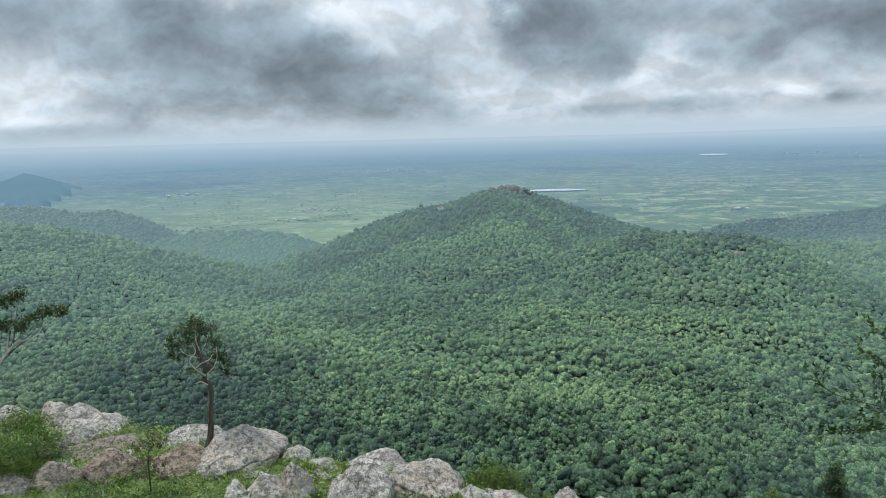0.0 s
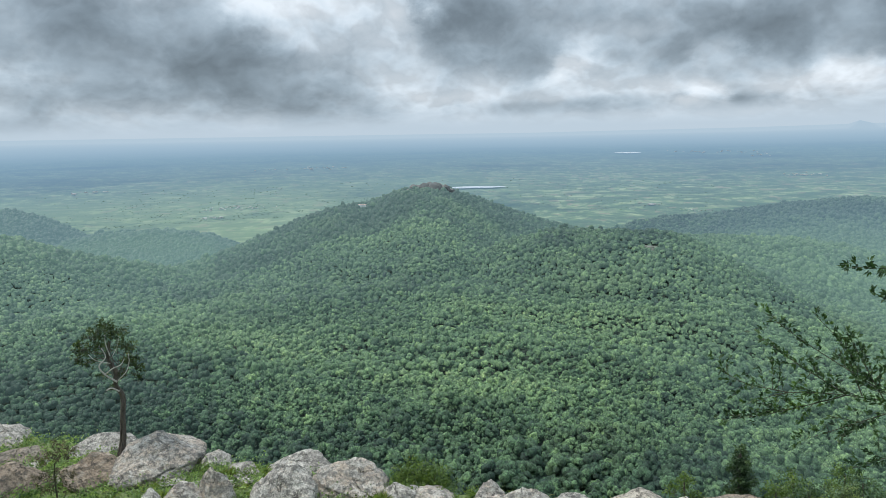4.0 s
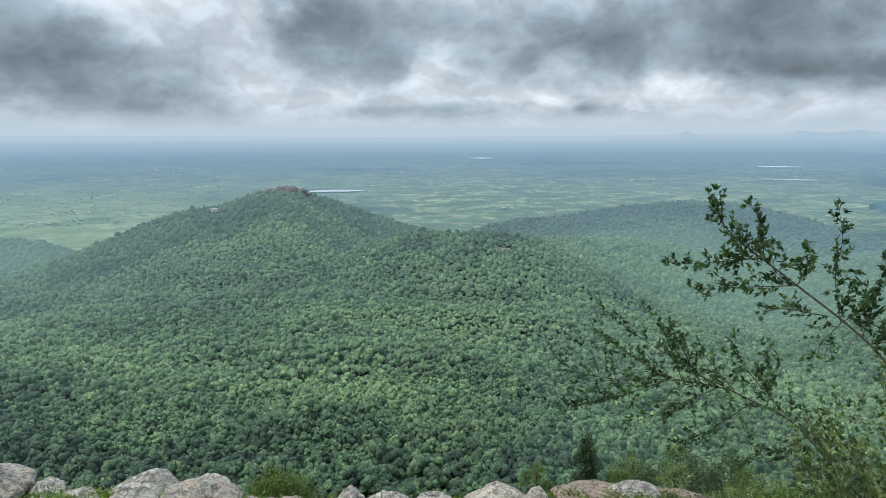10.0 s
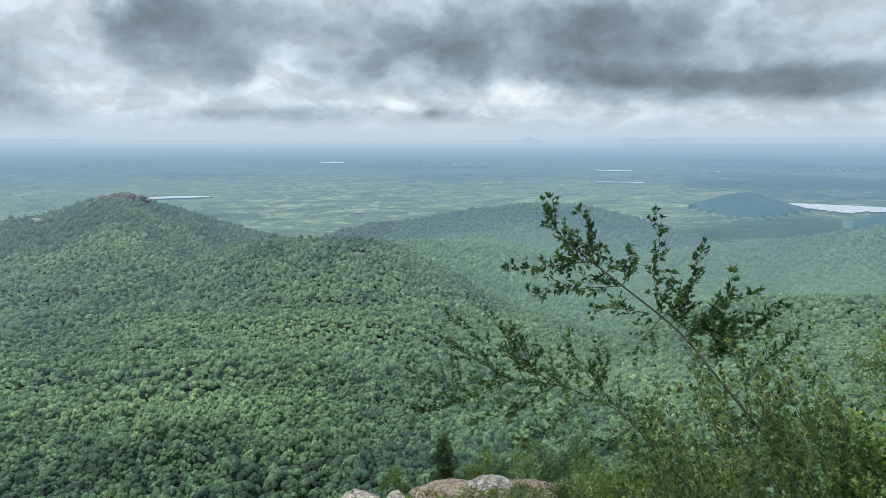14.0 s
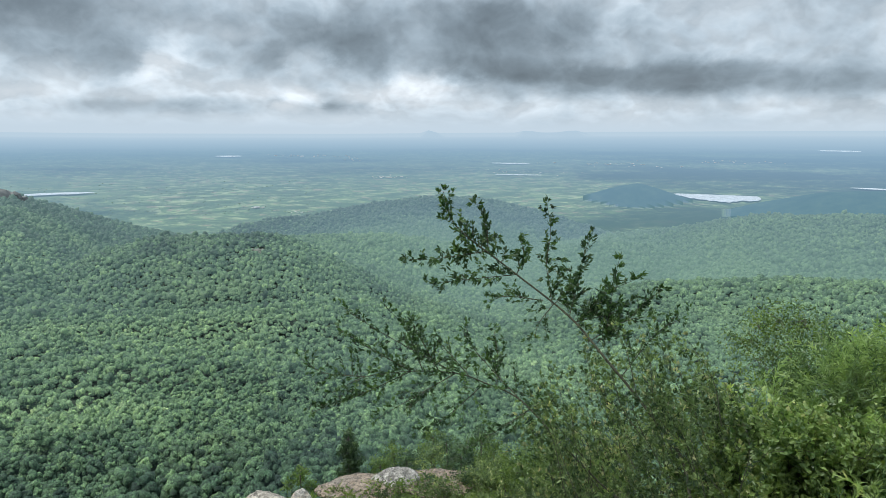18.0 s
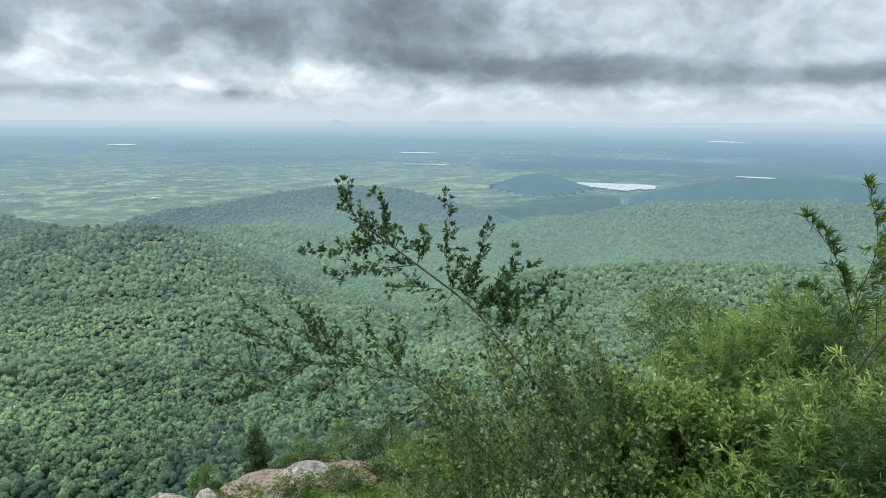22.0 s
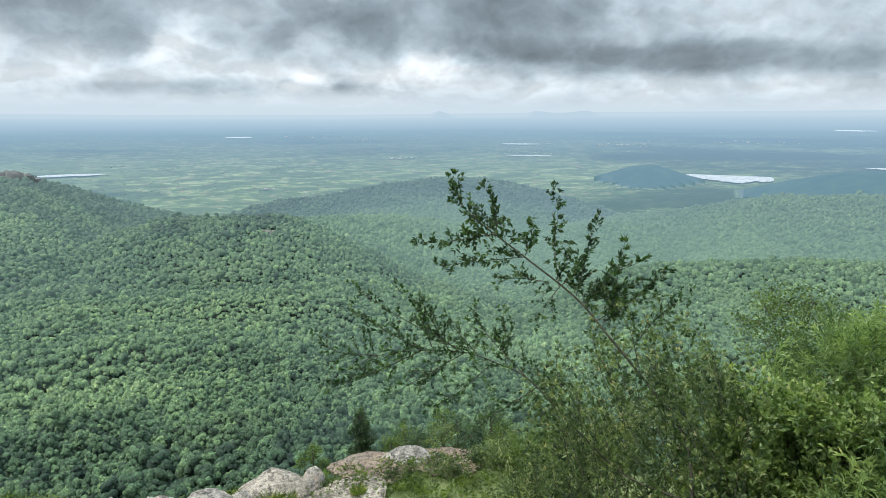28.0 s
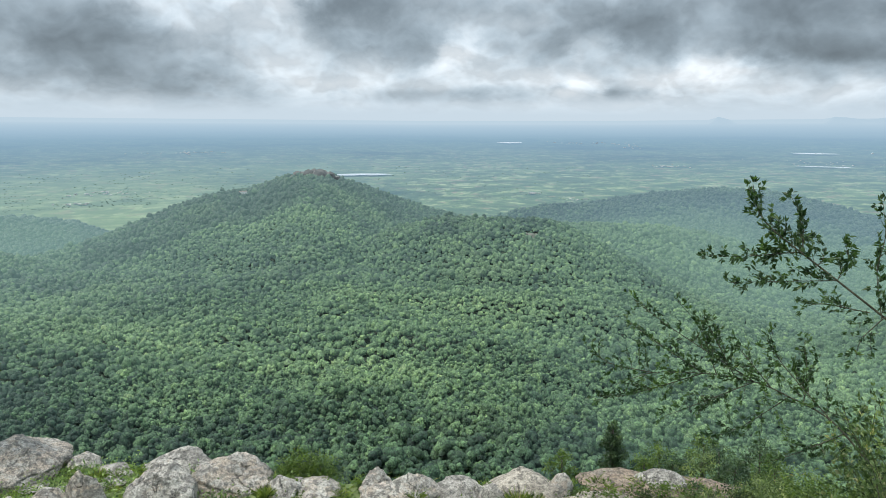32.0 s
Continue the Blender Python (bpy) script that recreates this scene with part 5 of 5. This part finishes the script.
tree("gnarled_tree", "gnarled half-bare tree with bleached limbs beside a boulder", sight([(-24.3, -23.6, 31.9), (-23.9, -22.2, 32), (-23.75, -20.5, 32), (-23.6, -19.1, 32), (-24.0, -18.2, 32), (-23.9, -17.2, 32), (-24.3, -16.2, 32), (-24.1, -15.0, 32)]),
     [(-24.5, -13.9, 32, .5), (-25.2, -14.5, 32, .5), (-23.6, -14.4, 32, .5), (-26.0, -15.3, 32, .4), (-23.0, -15.6, 32, .45), (-24.7, -15.4, 32.3, .45), (-22.6, -16.6, 32, .35), (-25.6, -16.3, 32.2, .3), (-23.4, -17.4, 32.2, .3), (-22.4, -17.8, 32.1, .25), (-24.2, -18.4, 32.3, .25), (-26.4, -15.9, 32, .3), (-22.3, -17.2, 32, .3), (-26.2, -14.8, 32, .3), (-24.9, -17.3, 32.2, .25), (-23.0, -16.5, 32.3, .35)],
     (.12, .055), LEAF_DARK, 1700, .105, BARK, ([[(-23.9, -18.0, 31.9), (-24.6, -17.4, 31.8), (-25.0, -16.7, 31.8), (-24.5, -16.1, 31.8), (-24.7, -15.4, 31.8)], .045, .02], [[(-23.8, -18.7, 31.9), (-24.3, -18.4, 31.8), (-24.7, -18.5, 31.8)], .04, .03],
                                              [[(-24.6, -17.3, 31.8), (-24.1, -17.0, 31.7), (-23.5, -16.8, 31.7), (-23.2, -16.4, 31.7)], .035, .018], [[(-23.8, -17.9, 31.9), (-23.2, -17.4, 31.8), (-22.9, -16.7, 31.8), (-22.9, -15.9, 31.8)], .03, .012],
                                              [[(-24.2, -16.6, 31.9), (-25.2, -16.2, 31.9), (-25.7, -15.6, 31.9)], .024, .01], [[(-24.2, -16.0, 31.9), (-24.4, -15.0, 31.8), (-24.3, -14.0, 31.8)], .03, .01], [[(-24.1, -16.2, 32), (-23.6, -15.4, 32), (-23.4, -14.5, 32)], .024, .01]), 5)
tree("flat_topped_tree", "sparse flat-topped tree with pale limbs leaning over the rocks", sight([(-41, -20.5, 34), (-39.5, -17, 34), (-38.1, -15.2, 34), (-37.1, -14.0, 34), (-36.5, -13.4, 34)]),
     [(-36.5, -10.4, 34, .42), (-35.9, -10.1, 34, .4), (-37.5, -10.5, 34, .5), (-34.6, -11.5, 34, .42), (-33.8, -11.6, 34, .4), (-35.4, -12.0, 34, .42), (-36.4, -12.4, 34, .45), (-33.3, -11.9, 34, .25), (-38.3, -12.2, 34, .6), (-38.8, -10.6, 34, .7), (-37.2, -12.0, 34, .4)],
     (.12, .05), LEAF_DARK, 2200, .1, BARK, ([[(-36.6, -13.5, 33.9), (-35.4, -13.3, 33.9), (-34.9, -12.8, 33.9), (-34.3, -11.8, 33.9)], .05, .015], [[(-37.2, -14.1, 33.9), (-36.9, -12.8, 33.9), (-36.4, -11.6, 33.9), (-36.2, -10.5, 33.9)], .045, .015],
                                             [[(-38.2, -15.3, 33.9), (-37.1, -14.0, 33.9), (-36.3, -13.3, 33.9)], .08, .05]))
tree("slender_tree", "slender dark green tree rising beyond the ledge", sight([(26.9, -31, 30), (26.8, -28.5, 30), (26.7, -26, 30), (26.7, -24.6, 30)]),
     [(26.7, -24.3, 30, .26), (26.7, -24.9, 30, .36), (26.6, -25.7, 30, .5), (26.9, -26.5, 30, .55), (26.6, -27.3, 30, .6), (26.9, -28.1, 30, .6), (26.7, -29, 30, .6), (26.8, -25.3, 30, .42), (26.6, -26.1, 30, .5), (26.8, -27.7, 30, .6)], (.14, .07), LEAF_PINE, 2200, .09)
for az, el, r, s, m in [(33.9, -26.2, 29, .7, LEAF_DRY), (29.4, -26.9, 30, .6, LEAF_MID), (22.5, -27.2, 29, .6, LEAF_MID), (39.4, -25.9, 28, .8, LEAF_MID), (31.7, -26.6, 31, .7, LEAF_PINE), (36.5, -26.2, 30, .8, LEAF_PINE), (35.2, -25.2, 31, .6, LEAF_PINE), (34.0, -24.8, 32, .6, LEAF_MID), (30.6, -26.0, 32, .7, LEAF_MID), (38.2, -24.6, 30, .7, LEAF_PINE)]:
    tree("young_tree", "small leafy tree growing at the rim of the ledge", sight([(az, el - 4.6, r), (az + .1, el - 2, r), (az, el, r)]),
         [(az, el, r, s), (az - .8, el - .9, r, s * .7), (az + .9, el - 1.0, r, s * .7), (az + .2, el - 1.8, r, s * .6)], (.12, .06), m, 1300, .06)
for az, el, r, s, m in [(-.6, -27.4, 30, .9, LEAF_MID), (1.2, -27.8, 30, .8, LEAF_MID), (-1.8, -28.2, 29.5, .7, LEAF_MID), (-36.9, -19.0, 36, 1.0, LEAF_MID), (-36.2, -20.3, 35, 1.0, LEAF_LIGHT), (-38.5, -20.0, 34, 1.05, LEAF_LIGHT), (-37.6, -21.4, 33, .7, LEAF_MID), (-30.8, -21.0, 37, .5, LEAF_MID), (-33.5, -19.4, 39, .45, LEAF_DARK), (-14.0, -29.4, 26, .5, LEAF_MID),
                        (24.0, -30.2, 25, .5, LEAF_MID), (29.6, -29.2, 25, .45, LEAF_DARK), (31.2, -28.8, 25.4, .55, LEAF_MID), (26.2, -29.9, 24.6, .35, LEAF_MID), (13.4, -30.2, 25, .35, LEAF_MID), (5.0, -29.4, 26, .4, LEAF_MID), (-5.2, -29.2, 26, .4, LEAF_LIGHT), (-20.2, -26.6, 28.5, .4, LEAF_MID), (-29.2, -22.6, 33.5, .4, LEAF_MID), (-33.0, -22.8, 34, .45, LEAF_LIGHT), (32.6, -29.4, 25, .6, LEAF_DRY), (35, -28.8, 25, .7, LEAF_DRY), (33.6, -28.4, 26, .55, LEAF_PINE), (36.8, -28.0, 26, .6, LEAF_PINE), (30.4, -29.6, 25, .5, LEAF_PINE), (38.6, -27.4, 26, .9, LEAF_DRY), (40.5, -27.2, 25, .9, LEAF_DRY), (42.5, -26.8, 24, 1.0, LEAF_MID)]:
    tree("round_shrub", "low rounded leafy shrub between the rocks", sight([(az, el - 2.2, r), (az, el - 1, r), (az, el, r)]), [(az, el, r, s), (az - 1, el - .5, r, s * .7), (az + 1, el - .5, r, s * .7)], (.12, .06), m, 1500, .05)
tree("thorny_shrub", "sparse reddish thorny shrub in front of brown slabs", sight([(-28.8, -25.6, 29), (-28.8, -24, 29), (-28.7, -22.8, 29)]),
     [(-28.4, -21.6, 29, .35), (-29.4, -22.4, 29, .35), (-27.8, -22.2, 29, .35), (-28.9, -23.4, 29, .4), (-29.8, -23.6, 29, .3), (-27.9, -23.6, 29, .35), (-28.3, -22.4, 29, .4), (-29.0, -24.5, 29, .35), (-28.0, -24.6, 29, .3)], (.10, .045), LEAF_RED, 1100, .035, TWIG)
tree("ledge_tree", "small rounded tree on the slope behind the scrub", sight([(61.4, -30, 13), (61.4, -22, 13.2), (61.6, -16, 13.4)], from_stand),
     [(61.6, -13.6, 13.4, .5), (60.2, -14.2, 13.4, .42), (63.4, -13.5, 13.4, .4), (59.0, -15.4, 13.4, .4), (64.6, -14.6, 13.4, .4), (62.4, -15.2, 13.4, .55), (60.6, -16.6, 13.2, .55), (63.6, -17, 13.2, .5), (62, -18.5, 13, .6)], (.06, .03), LEAF_MID, 2300, .05)


# ---- undergrowth and grass on the ledge ----
def undergrowth(name, az0, az1, r0, r1, clumps, per, leaf, mat, label, tall, seed):
    rng = np.random.default_rng(seed)
    fol = Foliage()
    for k in range(clumps):
        az, r = rng.uniform(az0, az1), rng.uniform(r0, r1)
        edge = np.interp(az, EDGE_AZ, EDGE_R)
        if r > edge + 2.5:
            continue
        p = np.array(at(az, 0, r))
        p[2] = height(az, r) + EYE.z
        s = rng.uniform(.35, 1.0) * tall
        pts = rng.normal(size=(per, 3)) * [s * .9, s * .9, s * .35]
        pts[:, 2] = np.abs(pts[:, 2])
        fol.leaves(p + pts, rng.normal(size=(per, 3)) * [1, 1, .6] + [0, 0, .9], leaf[0] * rng.uniform(.6, 1.3, per), leaf[1] * rng.uniform(.7, 1.2, per), np.clip(rng.uniform(.1, .85) + rng.normal(size=per) * .1, 0, 1))
    tagged(new(name, fol.mesh(name, mat)), label, "undergrowth", kind="stuff")


undergrowth("undergrowth", -44, -6, 22, 45, 2600, 34, (.16, .075), LEAF_LIGHT, "low green herbs and creepers between the rocks", .5, 21)
undergrowth("undergrowth", -6, 46, 21, 30, 900, 34, (.16, .07), LEAF_MID, "low green herbs along the rim of the ledge", .35, 22)
undergrowth("grass", -44, 40, 22, 40, 500, 36, (.42, .018), GRASS, "tufts of green and straw-coloured grass", .22, 23)


def grass_tuft(az, el_foot, tall, blades, seed):
    """A tussock of arching blades, some dead and straw-coloured."""
    rng = np.random.default_rng(seed)
    r = 14.0 / math.tan(radians(-el_foot))
    foot = at(az, el_foot, r)
    root = new("grass_tussock")
    root.location = foot
    tagged(root, "tussock of long green and straw grass beside boulders", "grass", group="tussocks on the ledge")
    for name, share, mat in (("green_tuft", 1.0, GRASS), ("dry_tuft", .3, LEAF_DRY)):
        fol = Foliage()
        n = int(blades * share)
        ang, lean = rng.uniform(0, 6.28, n), rng.uniform(.1, .9, n)
        way = np.stack([np.cos(ang) * lean, np.sin(ang) * lean, np.ones(n)], -1)
        base = np.stack([np.cos(ang), np.sin(ang), np.zeros(n)], -1) * rng.uniform(0, tall * .35, (n, 1))
        fol.leaves(base, way, tall * rng.uniform(.5, 1.15, n), np.full(n, .022), rng.uniform(0, 1, n), .25)
        tagged(part(name, fol.mesh(name, mat), root), kind="stuff")


for k, (az, el, tall) in enumerate([(-13.4, -29.6, .75), (-14.6, -29.2, .6), (-25.2, -24.2, .6), (-26.0, -23.2, .5), (18.8, -31.0, .8), (20.2, -30.8, .6), (-16.2, -26.2, .5), (-3.6, -29.6, .6), (9.6, -30.6, .6), (26.5, -30.6, .5), (-21.6, -27.0, .5), (-31.6, -23.4, .5)]):
    grass_tuft(az, el, tall, 160, 300 + k)
